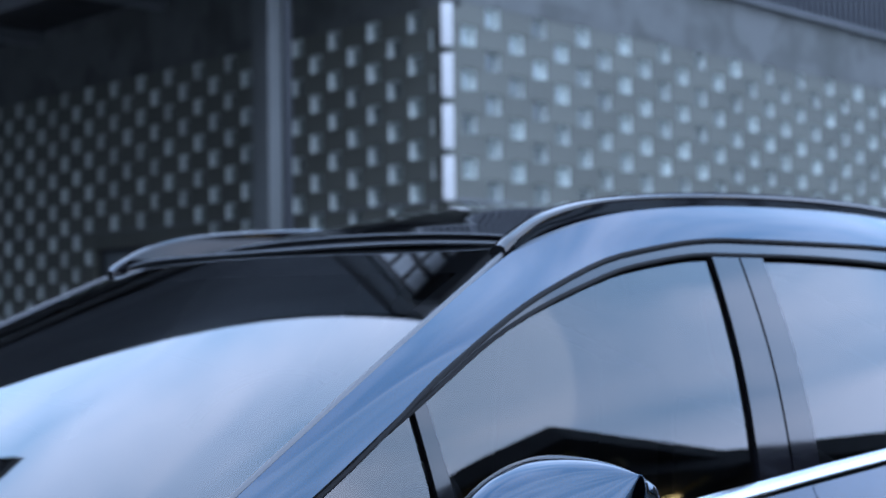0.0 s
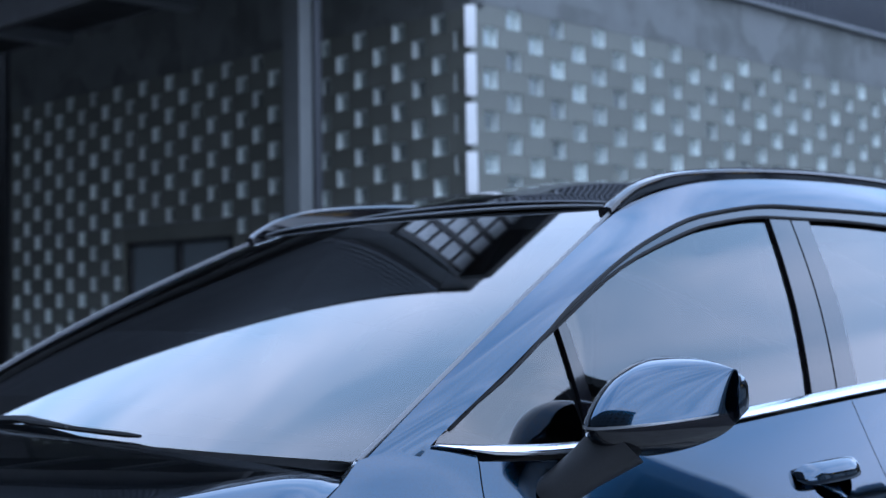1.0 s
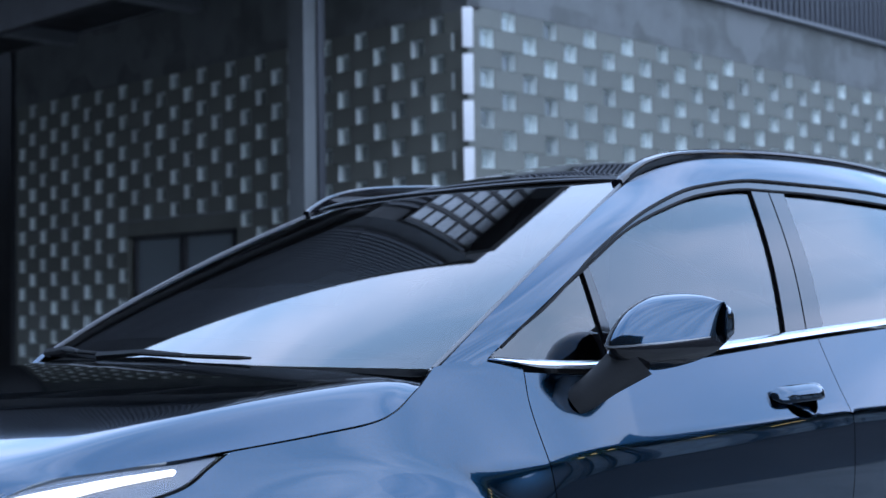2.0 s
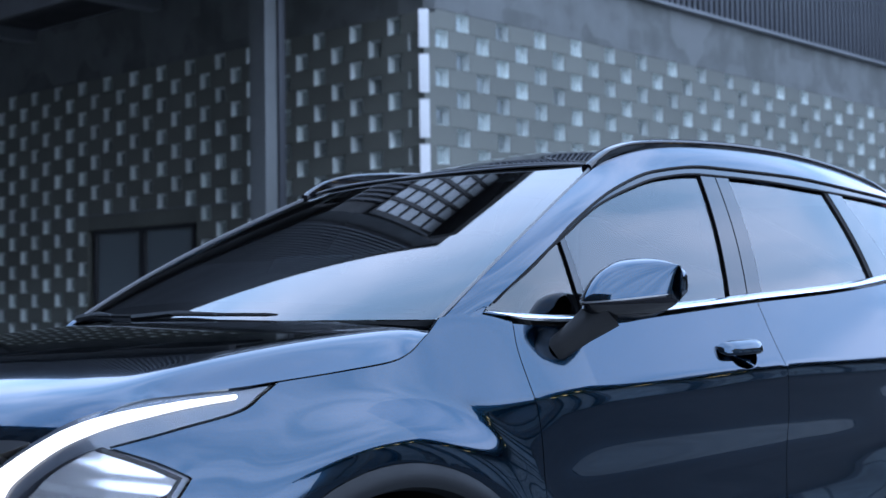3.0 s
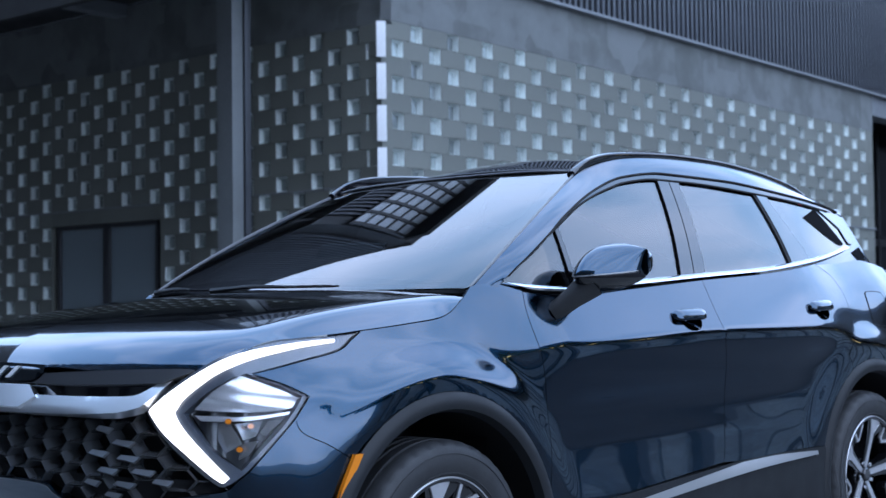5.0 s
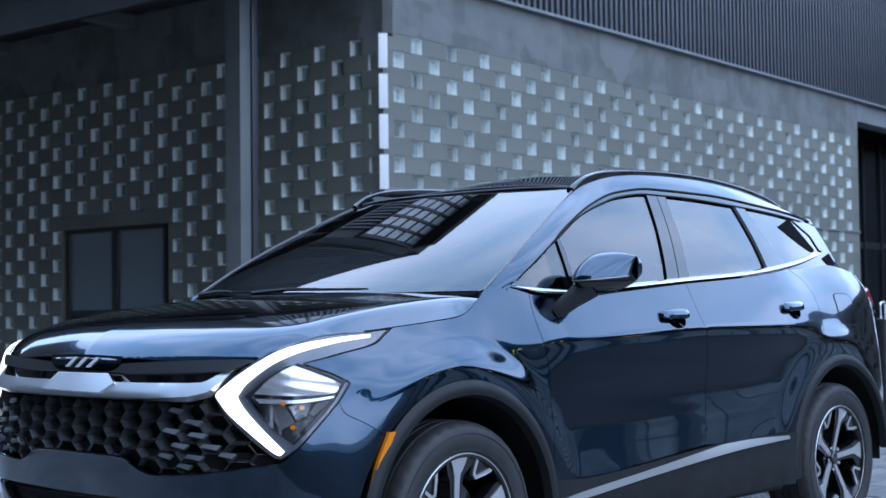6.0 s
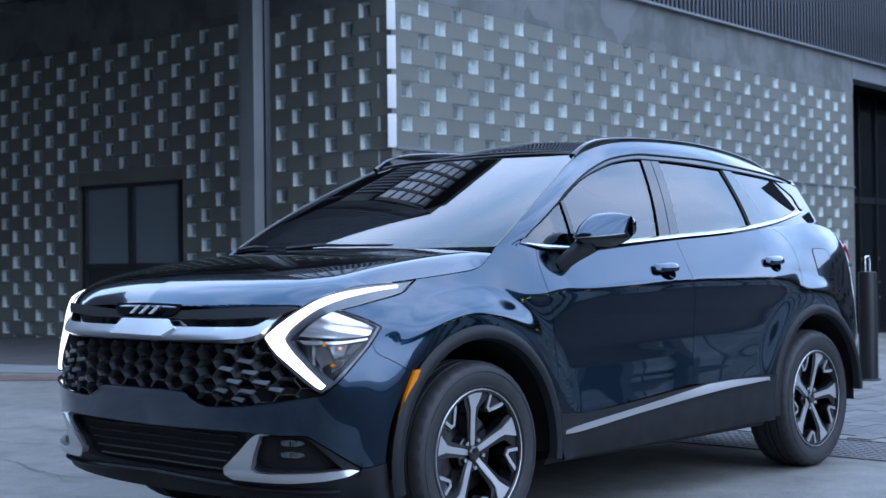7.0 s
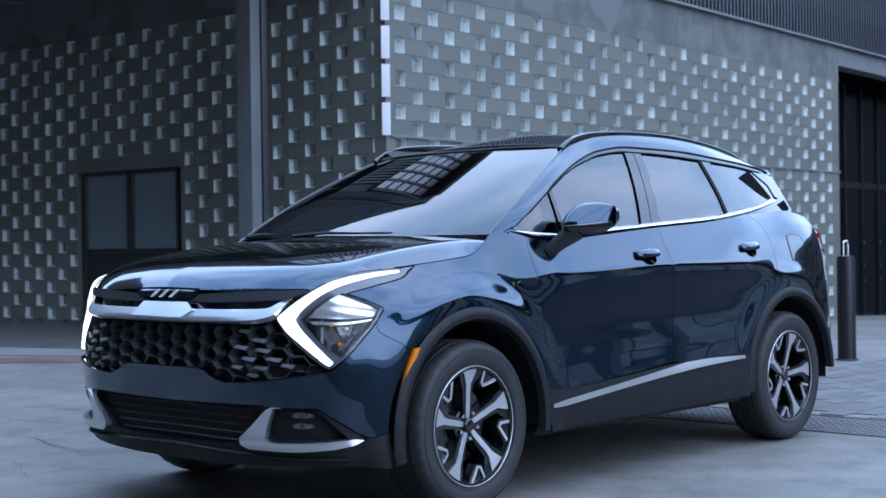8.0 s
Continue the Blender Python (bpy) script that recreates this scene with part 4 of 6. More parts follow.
tail_lamp = outline([(5.02, 1.185), (5.16, 1.21), (5.4, 1.20)], [(5.4, 1.20), (5.4, 1.10)], [(5.4, 1.10), (5.2, 1.09), (5.10, 1.115), (5.02, 1.185)])
sided("tail_lamp", chart(tail_lamp, lambda s, z: flank(s, z, 0.012)), RED_LENS, car, "red tail lamp")
part_line = outline([(5.06, 1.085), (5.35, 1.075)], [(5.35, 1.075), (5.35, 1.055)], [(5.35, 1.055), (5.06, 1.065)], [(5.06, 1.065), (5.06, 1.085)])
sided("tail_trim", chart(part_line, lambda s, z: flank(s, z, 0.012)), CHROME, car)

# front bumper, from one fender round the nose to the other
half = [(0.236, 0.643), (0.29, 0.622), (0.345, 0.601), (0.404, 0.594), (0.579, 0.606), (0.704, 0.624), (0.815, 0.640), (0.86, 0.648), (0.886, 0.670)]
edge = [(0.886, 0.670), (0.92, 0.697), (0.985, 0.762), (1.049, 0.825), (1.071, 0.788), (1.146, 0.752), arch(FRONT, R_BODY, 138, 176, 8)[0]]
low = arch(FRONT, R_BODY, 138, 177, 8)
LOW_END = low[-1]
under = [LOW_END, (1.01, 0.378), (0.975, 0.392), (0.80, 0.500), (0.60, 0.500), (0.523, 0.507), (0.0, 0.497)]
flip = lambda run: [(-s, z) for s, z in run[::-1]]
bumper = outline([(-0.236, 0.643), (0.0, 0.645), (0.236, 0.643)], half, edge[:4], edge[3:], low, under[:3], under[2:4], under[3:], flip(under[3:]), flip(under[2:4]), flip(under[:3]), flip(low), flip(edge[3:]), flip(edge[:4]), flip(half))
lip = catmull(flip(half[1:7]) + [(-0.236, 0.643), (0.0, 0.645), (0.236, 0.643)] + half[1:7], 6)
part("bumper_lip", tube([flank(a, b - 0.003, -0.001) for a, b in lip], 0.0055, 8), PAINT, car)
part("front_bumper", chart(bumper, flank, 0.025, 0.0012, 0.03), PAINT, car)

NET = Mat("satin_black_net", (0.105, 0.11, 0.118), 0.26, 0.35, Coat_Weight=0.6).m
SLAT = Mat("grey_intake_plastic", (0.12, 0.125, 0.133), 0.4, 0.2).m
# black lower nose with its air intake and lamp pockets
SPLIT = 0.46
TRIM_SILVER = Mat("bright_satin_silver", (0.66, 0.67, 0.69), 0.30, 0.9).m
FOG = Mat("smoked_lamp", (0.11, 0.115, 0.12), 0.15, 0.7, Coat_Weight=0.6).m
intake = outline([(-SPLIT, 0.40), (-0.40, 0.338), (0.0, 0.325), (0.40, 0.338), (SPLIT, 0.40)], [(SPLIT, 0.40), (0.53, 0.502), (0.0, 0.490), (-0.53, 0.502), (-SPLIT, 0.40)])
pocket = outline([(0.61, 0.495), (0.57, 0.40), (0.60, 0.368)], [(0.60, 0.368), (0.93, 0.376)], [(0.93, 0.376), (0.795, 0.495)], [(0.795, 0.495), (0.61, 0.495)])
chin = outline([(0.0, 0.495), (0.523, 0.505), (0.60, 0.498), (0.80, 0.498)], [(0.80, 0.498), (0.975, 0.39), (1.01, 0.376), LOW_END], [LOW_END, (LOW_END[0] + 0.01, 0.32), (LOW_END[0] + 0.01, 0.245)],
               [(LOW_END[0] + 0.01, 0.245), (0.88, 0.262), (0.6, 0.258), (0.3, 0.245), (0.0, 0.24)], [(0.0, 0.24), (-0.3, 0.245), (-0.6, 0.258), (-0.88, 0.262), (-LOW_END[0] - 0.01, 0.245)], [(-LOW_END[0] - 0.01, 0.245), (-LOW_END[0] - 0.01, 0.32), (-LOW_END[0], LOW_END[1])],
               [(-LOW_END[0], LOW_END[1]), (-1.01, 0.376), (-0.975, 0.39), (-0.80, 0.498)], [(-0.80, 0.498), (-0.60, 0.498), (-0.523, 0.505), (0.0, 0.495)])
part("lower_bumper", chart(chin, lambda s, z: flank(s, z, -0.004), 0.04, 0.002, 0.03, holes=[intake, pocket, flip(pocket)]), CLADDING, car)
for s0 in (1, -1):
    bm = chart(pocket if s0 > 0 else flip(pocket), lambda s, z: flank(s, z, -0.05), 0.05, 0.0, 0)
    part("lamp_pocket", bm, DARK_PLASTIC, car)
    for z in (0.425, 0.468):
        bm = chart(ellipse(s0 * 0.725, z, 0.055, 0.012, 20), lambda s, zz: flank(s, zz, -0.035 + 0.006 * math.sin(120 * s)), 0.006, 0.0, 0.02)
        part("fog_lamp", bm, FOG, car, "small smoked fog lamp")
    trim = outline([(0.655, 0.500), (0.598, 0.497), (0.52, 0.430), (0.445, 0.372)], [(0.445, 0.372), (0.452, 0.345), (0.487, 0.328)], [(0.487, 0.328), (0.70, 0.326), (0.865, 0.338)],
                   [(0.865, 0.338), (0.94, 0.352), (0.985, 0.370)], [(0.985, 0.370), (0.95, 0.376), (0.90, 0.371)], [(0.90, 0.371), (0.70, 0.360), (0.61, 0.360), (0.576, 0.372)], [(0.576, 0.372), (0.588, 0.42), (0.620, 0.497)], [(0.615, 0.497), (0.655, 0.500)])
    trim = trim if s0 > 0 else flip(trim)
    part("bumper_trim", chart(trim, lambda s, z: flank(s, z, 0.014 + 0.02 * max(0, 0.5 - abs(z - 0.35) * 12)), 0.02, 0.0, 0.03), TRIM_SILVER, car, "satin silver bumper trim")
back = chart(intake, lambda s, z: flank(s, z, -0.10), 0.05, 0.0, 0)
part("intake_back", back, LINER, car)
for k in range(5):
    z = 0.352 + 0.033 * k
    w = 0.39 + 0.024 * k
    part("intake_slat", grid(24, 4, lambda u, v: flank((2 * u - 1) * w, z + 0.012 * (v - 0.5), -0.03 - 0.03 * abs(v - 0.5))), SLAT, car)
for k in range(7):
    s0 = (k - 3) * 0.125
    part("intake_bar", grid(2, 8, lambda u, v: flank(s0 + 0.012 * (u - 0.5), 0.335 + 0.155 * v, -0.042)), SLAT, car)
part("chin_lip", grid(60, 5, lambda u, v: flank((2 * u - 1) * 0.92, 0.322 - 0.02 * abs(2 * u - 1) - 0.022 * v, 0.012 * math.sin(v * math.pi))), CLADDING, car)

# grille: net of six-sided cells behind the chrome bar
FLECK = Mat("smoked_satin", (0.26, 0.27, 0.285), 0.36, 0.8).m
grille_edge = outline([(-0.236, 0.643), (0.0, 0.645), (0.236, 0.643)], half[:-2], [(0.815, 0.640), (0.815, 0.672), (0.738, 0.732), (0.665, 0.795), (0.622, 0.852)], [(0.622, 0.852), (0.69, 0.93), (0.77, 0.966)],
                      [(0.77, 0.966), (0.636, 0.966), (0.436, 0.961), (0.2, 0.95), (0.0, 0.925), (-0.2, 0.95), (-0.436, 0.961), (-0.636, 0.966), (-0.77, 0.966)],
                      [(-0.77, 0.966), (-0.69, 0.93), (-0.622, 0.852)], [(-0.622, 0.852), (-0.665, 0.795), (-0.738, 0.732), (-0.815, 0.672), (-0.815, 0.640)], flip(half[:-2]))
part("grille_back", chart(grille_edge, lambda s, z: flank(s, z, -0.075), 0.04, 0.0, 0), LINER, car)


def grille_net():
    bm = bmesh.new()
    pitch, wide, high = 0.180, 0.1169, 0.060
    for j in range(-3, 11):
        for i in range(-7, 8):
            cs, cz = pitch * (i + (0.5 if j % 2 else 0)), 0.612 + 0.5 * high * j
            if not inside(grille_edge, (cs, cz)) or cz > 0.845:
                continue
            ring = [(-0.5, 0), (-0.27, -0.5), (0.27, -0.5), (0.5, 0), (0.27, 0.5), (-0.27, 0.5)]
            outer = [bm.verts.new(flank(cs + a * wide, cz + b * high, -0.024)) for a, b in ring]
            lip = [bm.verts.new(flank(cs + a * wide * 0.93, cz + b * high * 0.90, -0.016)) for a, b in ring]
            inner = [bm.verts.new(flank(cs + a * wide * 0.78, cz + b * high * 0.70 + 0.003, -0.062)) for a, b in ring]
            for k in range(6):
                bm.faces.new((outer[k], outer[(k + 1) % 6], lip[(k + 1) % 6], lip[k]))
                bm.faces.new((lip[k], lip[(k + 1) % 6], inner[(k + 1) % 6], inner[k]))
    return bm


part("grille_net", grille_net(), NET, car, "gloss black net of six-sided cells", 20)
for s0 in (1, -1):
    for k, (s, z, w) in enumerate(((0.475, 0.800, 0.05), (0.55, 0.765, 0.06), (0.46, 0.735, 0.06), (0.57, 0.725, 0.06), (0.50, 0.690, 0.06), (0.62, 0.690, 0.06), (0.44, 0.655, 0.05), (0.56, 0.655, 0.06), (0.68, 0.665, 0.05), (0.52, 0.625, 0.05))):
        fleck = [(s - 0.62 * w, z), (s - 0.45 * w, z + 0.010), (s + 0.62 * w, z + 0.006), (s + 0.40 * w, z - 0.008)]
        fleck = fleck if s0 > 0 else flip(fleck)
        part("grille_fleck", chart(fleck, lambda a, b: flank(a, b, -0.012 - 0.55 * (b - z)), 0.02, 0.0, 0.008), FLECK, car, "satin silver grille fleck")
SMOKED = Mat("smoked_chrome", (0.26, 0.27, 0.29), 0.3, 0.9).m
PLATE = Mat("brushed_chrome", (0.86, 0.87, 0.89), 0.30, 1.0).m
bar_top = [(-0.60, 0.898), (-0.55, 0.891), (-0.30, 0.887), (0.0, 0.887), (0.30, 0.887), (0.55, 0.891), (0.60, 0.898)]
bar = outline(bar_top, [(0.60, 0.898), (0.672, 0.938), (0.690, 0.934)], [(0.690, 0.934), (0.628, 0.874), (0.60, 0.860), (0.55, 0.849)], [(0.55, 0.849), (0.362, 0.840), (0.0, 0.836), (-0.362, 0.840), (-0.55, 0.849)],
              [(-0.55, 0.849), (-0.60, 0.860), (-0.628, 0.874), (-0.690, 0.934)], [(-0.690, 0.934), (-0.672, 0.938), (-0.60, 0.898)])
part("grille_bar", chart(bar, lambda s, z: flank(s, z, 0.026 - 0.5 * max(z - 0.845, 0)), 0.012, 0.0, 0.03), PLATE, car, "satin chrome grille bar")
centre = outline([(-0.19, 0.856), (-0.145, 0.914)], [(-0.145, 0.914), (0.145, 0.914)], [(0.145, 0.914), (0.20, 0.884)], [(0.20, 0.884), (0.15, 0.852)], [(0.15, 0.852), (-0.19, 0.856)])
part("grille_plate", chart(centre, lambda s, z: flank(s, z, 0.030 - 0.55 * (z - 0.858)), 0.02, 0.0, 0.03), PLATE, car, "satin chrome centre plate")
upper = outline([(-0.66, 0.925), (-0.3, 0.915), (0.0, 0.918), (0.3, 0.915), (0.66, 0.925)], [(0.66, 0.925), (0.76, 0.962), (0.636, 0.966), (0.436, 0.960), (0.205, 0.949)], [(0.205, 0.949), (0.15, 0.923), (0.0, 0.921), (-0.15, 0.923), (-0.205, 0.949)],
                [(-0.205, 0.949), (-0.436, 0.960), (-0.636, 0.966), (-0.76, 0.962), (-0.66, 0.925)])
part("grille_header", chart(upper, lambda s, z: flank(s, z, -0.004), 0.025, 0.002, 0.03), SMOKED, car, "smoked chrome strip under the bonnet edge")
recess = outline([(-0.63, 0.88), (0.0, 0.872), (0.63, 0.88)], [(0.63, 0.88), (0.68, 0.93)], [(0.68, 0.93), (0.0, 0.922), (-0.68, 0.93)], [(-0.68, 0.93), (-0.63, 0.88)])
part("grille_recess", chart(recess, lambda s, z: flank(s, z, -0.03), 0.03, 0.0, 0), GLOSS_BLACK, car)


# headlamps
def headlamp(s0):
    turn = (lambda run: run) if s0 > 0 else flip
    shell = outline(lamp_top, lamp_in, lamp_out[::-1], lamp_tip[::-1], lamp_low[::-1])
    root = new("headlamp")
    root.parent = car
    strip = outline([(1.252, 1.035), (1.106, 1.027), (0.958, 1.012), (0.852, 0.989), (0.771, 0.953), (0.697, 0.906), (0.645, 0.865)], [(0.645, 0.865), (0.637, 0.853), (0.645, 0.840)], [(0.645, 0.840), (0.684, 0.797), (0.757, 0.738), (0.829, 0.679)],
                    [(0.829, 0.679), (0.850, 0.668), (0.866, 0.680)], [(0.866, 0.680), (0.80, 0.745), (0.741, 0.805), (0.715, 0.838)], [(0.715, 0.838), (0.710, 0.852), (0.716, 0.862)], [(0.716, 0.862), (0.735, 0.888), (0.791, 0.931), (0.853, 0.963), (0.952, 0.992), (1.098, 1.015), (1.252, 1.0295)], [(1.252, 1.028), (1.256, 1.032), (1.252, 1.035)])
    part("daytime_strip", chart(turn(strip), lambda s, z: flank(s, z, 0.001), 0.02, 0.0, 0.012), DRL, root, "glowing white daytime strip")
    chamber = outline([(0.735, 0.848), (0.80, 0.90), (0.87, 0.935), (0.925, 0.950)], [(0.925, 0.950), (1.02, 0.915), (1.085, 0.885)], [(1.085, 0.885), (1.035, 0.825), (0.97, 0.762), (0.90, 0.697)], [(0.90, 0.697), (0.83, 0.745), (0.765, 0.81), (0.735, 0.848)])
    part("lens_rim", chart(turn(shell), lambda s, z: flank(s, z, -0.012), 0.03, 0.001, 0.05, holes=[turn(chamber)]), Mat_rim, root)
    part("chamber", chart(turn(chamber), lambda s, z: flank(s, z, -0.055 - 0.012 * math.sin(60 * s)), 0.01, 0.0, 0), LAMP_CUP, root)
    upper_cup = outline([(0.762, 0.856), (0.82, 0.905), (0.905, 0.944)], [(0.905, 0.944), (1.0, 0.912), (1.075, 0.880)], [(1.075, 0.880), (1.04, 0.852), (0.92, 0.848), (0.762, 0.856)])
    part("reflector", chart(turn(upper_cup), lambda s, z: flank(s, z, -0.018 + 0.0014 * math.sin(170 * z + 25 * abs(s)) - 0.12 * max(0, 0.90 - z)), 0.008, 0.0, 0.02), CUP_SHINE, root, "bright faceted reflector")
    band = outline([(0.765, 0.842), (0.92, 0.836), (1.045, 0.845)], [(1.045, 0.845), (1.04, 0.838)], [(1.04, 0.838), (0.92, 0.826), (0.785, 0.827)], [(0.785, 0.827), (0.765, 0.842)])
    part("divider", chart(turn(band), lambda s, z: flank(s, z, -0.020), 0.02, 0.0, 0.02), CUP_SHINE, root)
    for run, tilt in (([(0.80, 0.815), (0.872, 0.818), (0.900, 0.765), (0.855, 0.742)], 0.5), ([(0.885, 0.818), (0.975, 0.822), (0.950, 0.782), (0.908, 0.775)], -0.4), ([(0.985, 0.822), (1.022, 0.828), (0.975, 0.782), (0.962, 0.790)], 0.6), ([(0.905, 0.765), (0.952, 0.772), (0.925, 0.735), (0.895, 0.722)], 0.3)):
        mid = sum(q[0] for q in run) / 4
        part("facet", chart(turn(run), lambda s, z: flank(s, z, -0.036 + tilt * (abs(s) - mid)), 0.012, 0.0, 0.012), LAMP_FACET, root)
    for cs, cz in ((0.865, 0.826), (0.928, 0.812), (0.895, 0.752)):
        part("indicator_bulb", chart(ellipse(s0 * cs, cz, 0.009, 0.007, 12), lambda s, z: flank(s, z, -0.014), 0.005, 0.0, 0.01), AMBER, root, "small amber bulb")
    lid = chart(turn(shell), lambda s, z: flank(s, z, 0.003), 0.03, 0.003, 0)
    ob = part("clear_cover", lid, CLEAR, root)
    ob.visible_shadow = False


CUP_SHINE = Mat("pale_lamp_cup", (0.68, 0.70, 0.73), 0.26, 0.85).m
LAMP_FACET = Mat("grey_lamp_facet", (0.34, 0.35, 0.36), 0.22, 0.8).m
LAMP_CUP = Mat("lamp_cup", (0.10, 0.105, 0.11), 0.30, 0.6).m
Mat_rim = Mat("lamp_bezel", (0.07, 0.085, 0.11), 0.30, 0.3, Coat_Weight=0.6).m
headlamp(1)
headlamp(-1)

# wheel arch and sill cladding
def ring_bm(wheel, a0, a1, r0, r1, lift, n=40, m=6):
    def f(u, v):
        a = radians(a0 + (a1 - a0) * u)
        r = r1 + (r0 - r1) * v
        x, z = wheel + r * math.cos(a), HUB_Z + r * math.sin(a)
        p = flank(s_of_x(x), z)
        p.y = min(p.y, -0.935) - lift * math.sin(min(v * 1.25, 1) * math.pi * 0.75)
        if v > 0.95:
            p.y += 0.03
        return p
    return grid(n, m, f)


sided("arch_trim", ring_bm(FRONT, 192, -8, R_ARCH, R_BODY, 0.014), CLADDING, car, "matte grey wheel arch trim")
sided("arch_trim", ring_bm(REAR, 186, 2, R_ARCH, R_BODY, 0.014), CLADDING, car, "matte grey wheel arch trim")
sill = outline([(2.095, 0.51), (2.11, 0.478)], [(2.11, 0.478)] + sill_line[1:], arch(REAR, R_BODY - 0.005, 161, 187, 5), [(3.86, 0.295), (3.3, 0.288), (2.5, 0.285), (2.12, 0.285)], arch(FRONT, R_BODY - 0.005, -9, 16, 5)[1:] + [(2.095, 0.51)])
sided("sill_trim", chart(sill, lambda s, z: flank(s, z, 0.006)), CLADDING, car, "matte grey sill trim")
strip = outline([(2.112, 0.398), (2.18, 0.418), (2.7, 0.467), (3.24, 0.522)], [(3.24, 0.522), (3.5, 0.527), (3.80, 0.520)], [(3.80, 0.520), (3.798, 0.500)], [(3.798, 0.505), (3.30, 0.486), (2.7, 0.440), (2.25, 0.400), (2.112, 0.396)])
sided("sill_strip", chart(strip, lambda s, z: flank(s, z, 0.016 + 0.26 * (float(np.interp(s, (2.1, 2.7, 3.24, 3.8), (0.402, 0.447, 0.498, 0.510))) - z)), 0.02, 0.0, 0.014), SATIN, car, "satin silver strip along the sill")
marker = outline([(1.222, 0.722), (1.250, 0.722)], [(1.250, 0.722), (1.205, 0.64), (1.172, 0.548)], [(1.172, 0.548), (1.147, 0.552)], [(1.147, 0.552), (1.175, 0.63), (1.222, 0.722)])
sided("side_marker", chart(marker, lambda s, z: flank(s, z, 0.016), 0.02, 0.0, 0.014), AMBER, car, "amber side marker")

# door handles in their cups
for s0, z0 in handles:
    cup = chart(ellipse(s0, z0 - 0.014, 0.067, 0.039), lambda s, z: flank(s, z, -0.038 * max(0, 1 - ((s - s0) / 0.067) ** 2 - ((z - z0 + 0.014) / 0.039) ** 2) ** 0.6), 0.01, 0.0, 0)
    sided("handle_cup", cup, PAINT, car)
    def bar_f(u, v):
        s = s0 - 0.113 + 0.206 * u
        a = math.tau * v
        k = (1 - abs(2 * u - 1) ** 4) ** 0.5
        return flank(s, z0 + 0.006 + 0.005 * u + 0.022 * (0.35 + 0.65 * k) * math.sin(a), 0.004 + 0.015 * k + 0.013 * k * math.cos(a))
    bm = grid(20, 12, bar_f)
    bmesh.ops.remove_doubles(bm, verts=bm.verts, dist=0.0003)
    bmesh.ops.recalc_face_normals(bm, faces=bm.faces)
    sided("door_handle", bm, PAINT, car)


# glasshouse
def glass_f(lift):
    return lambda x, z: Vector((x, -(cabin_y(x, z) + lift), z))


def pane(name, poly, lift, material, label="", gap=0.0, thick=0.0):
    bm = chart(poly, glass_f(lift), 0.04, gap, thick)
    a, b = sided(name, bm, material, car, label)
    if material is GLASS:
        a.visible_shadow = b.visible_shadow = False


pane("quarter_light", outline(line_of(glass_top, -0.965, -0.672, 5), [(-0.672, glass_top(-0.672)), (-0.665, belt(-0.665))], line_of(belt, -0.665, -0.99, 5)), -0.006, GLASS, "small front quarter glass")
pane("front_window", outline([(-0.635, belt(-0.635)), (0.008, belt(0.008))], [(0.008, belt(0.008)), (0.06, 1.42), (0.098, glass_top(0.098))], line_of(glass_top, 0.098, -0.648, 14), [(-0.648, glass_top(-0.648)), (-0.635, belt(-0.635))]), -0.006, GLASS, "tinted front door glass")
pane("rear_window", outline(line_of(belt, 0.185, 0.878, 10), [(0.878, belt(0.878)), (0.86, 1.40), (0.81, glass_top(0.81))], line_of(glass_top, 0.81, 0.25, 8), [(0.25, glass_top(0.25)), (0.225, 1.42), (0.185, belt(0.185))]), -0.006, GLASS, "tinted rear door glass")
pane("rear_quarter_glass", outline(line_of(belt, 1.105, 1.60, 6), [(1.60, belt(1.60)), (1.58, 1.47), (1.40, glass_top(1.40))], line_of(glass_top, 1.40, 0.93, 6), [(0.93, glass_top(0.93)), (1.0, 1.46), (1.105, belt(1.105))]), -0.004, GLASS, "tinted rear quarter glass")
pane("rear_blind", outline([(1.21, 1.500), (1.385, 1.548)], [(1.385, 1.548), (1.555, 1.392)], [(1.555, 1.392), (1.50, 1.382), (1.376, 1.422), (1.21, 1.500)]), -0.001, DULL_BLACK, "dark blind in the rear quarter glass")
pane("window_divider", outline([(-0.672, glass_top(-0.672)), (-0.665, belt(-0.665))], [(-0.665, belt(-0.665)), (-0.635, belt(-0.635))], [(-0.635, belt(-0.635)), (-0.648, glass_top(-0.648))], [(-0.648, glass_top(-0.648)), (-0.672, glass_top(-0.672))]), 0.002, GLOSS_BLACK, "", 0.0, 0.01)
pane("pillar_cover", outline([(0.008, belt(0.008)), (0.100, belt(0.1))], [(0.100, belt(0.1)), (0.145, 1.42), (0.178, 1.614)], [(0.178, 1.614), (0.100, 1.607)], [(0.100, 1.607), (0.06, 1.42), (0.008, belt(0.008))]), 0.003, GLOSS_BLACK, "", 0.0015, 0.012)
pane("pillar_cover", outline([(0.103, belt(0.1)), (0.183, belt(0.183))], [(0.183, belt(0.183)), (0.222, 1.42), (0.248, 1.607)], [(0.248, 1.607), (0.181, 1.614)], [(0.181, 1.614), (0.148, 1.42), (0.103, belt(0.1))]), 0.003, GLOSS_BLACK, "", 0.0015, 0.012)
pane("rear_pillar_cover", outline([(0.90, belt(0.90)), (1.095, belt(1.095))], [(1.095, belt(1.095)), (0.99, 1.46), (0.92, 1.583)], [(0.92, 1.583), (0.83, 1.588)], [(0.83, 1.588), (0.878, 1.41), (0.90, belt(0.90))]), 0.003, ROOF_GLASS, "", 0.0015, 0.012)
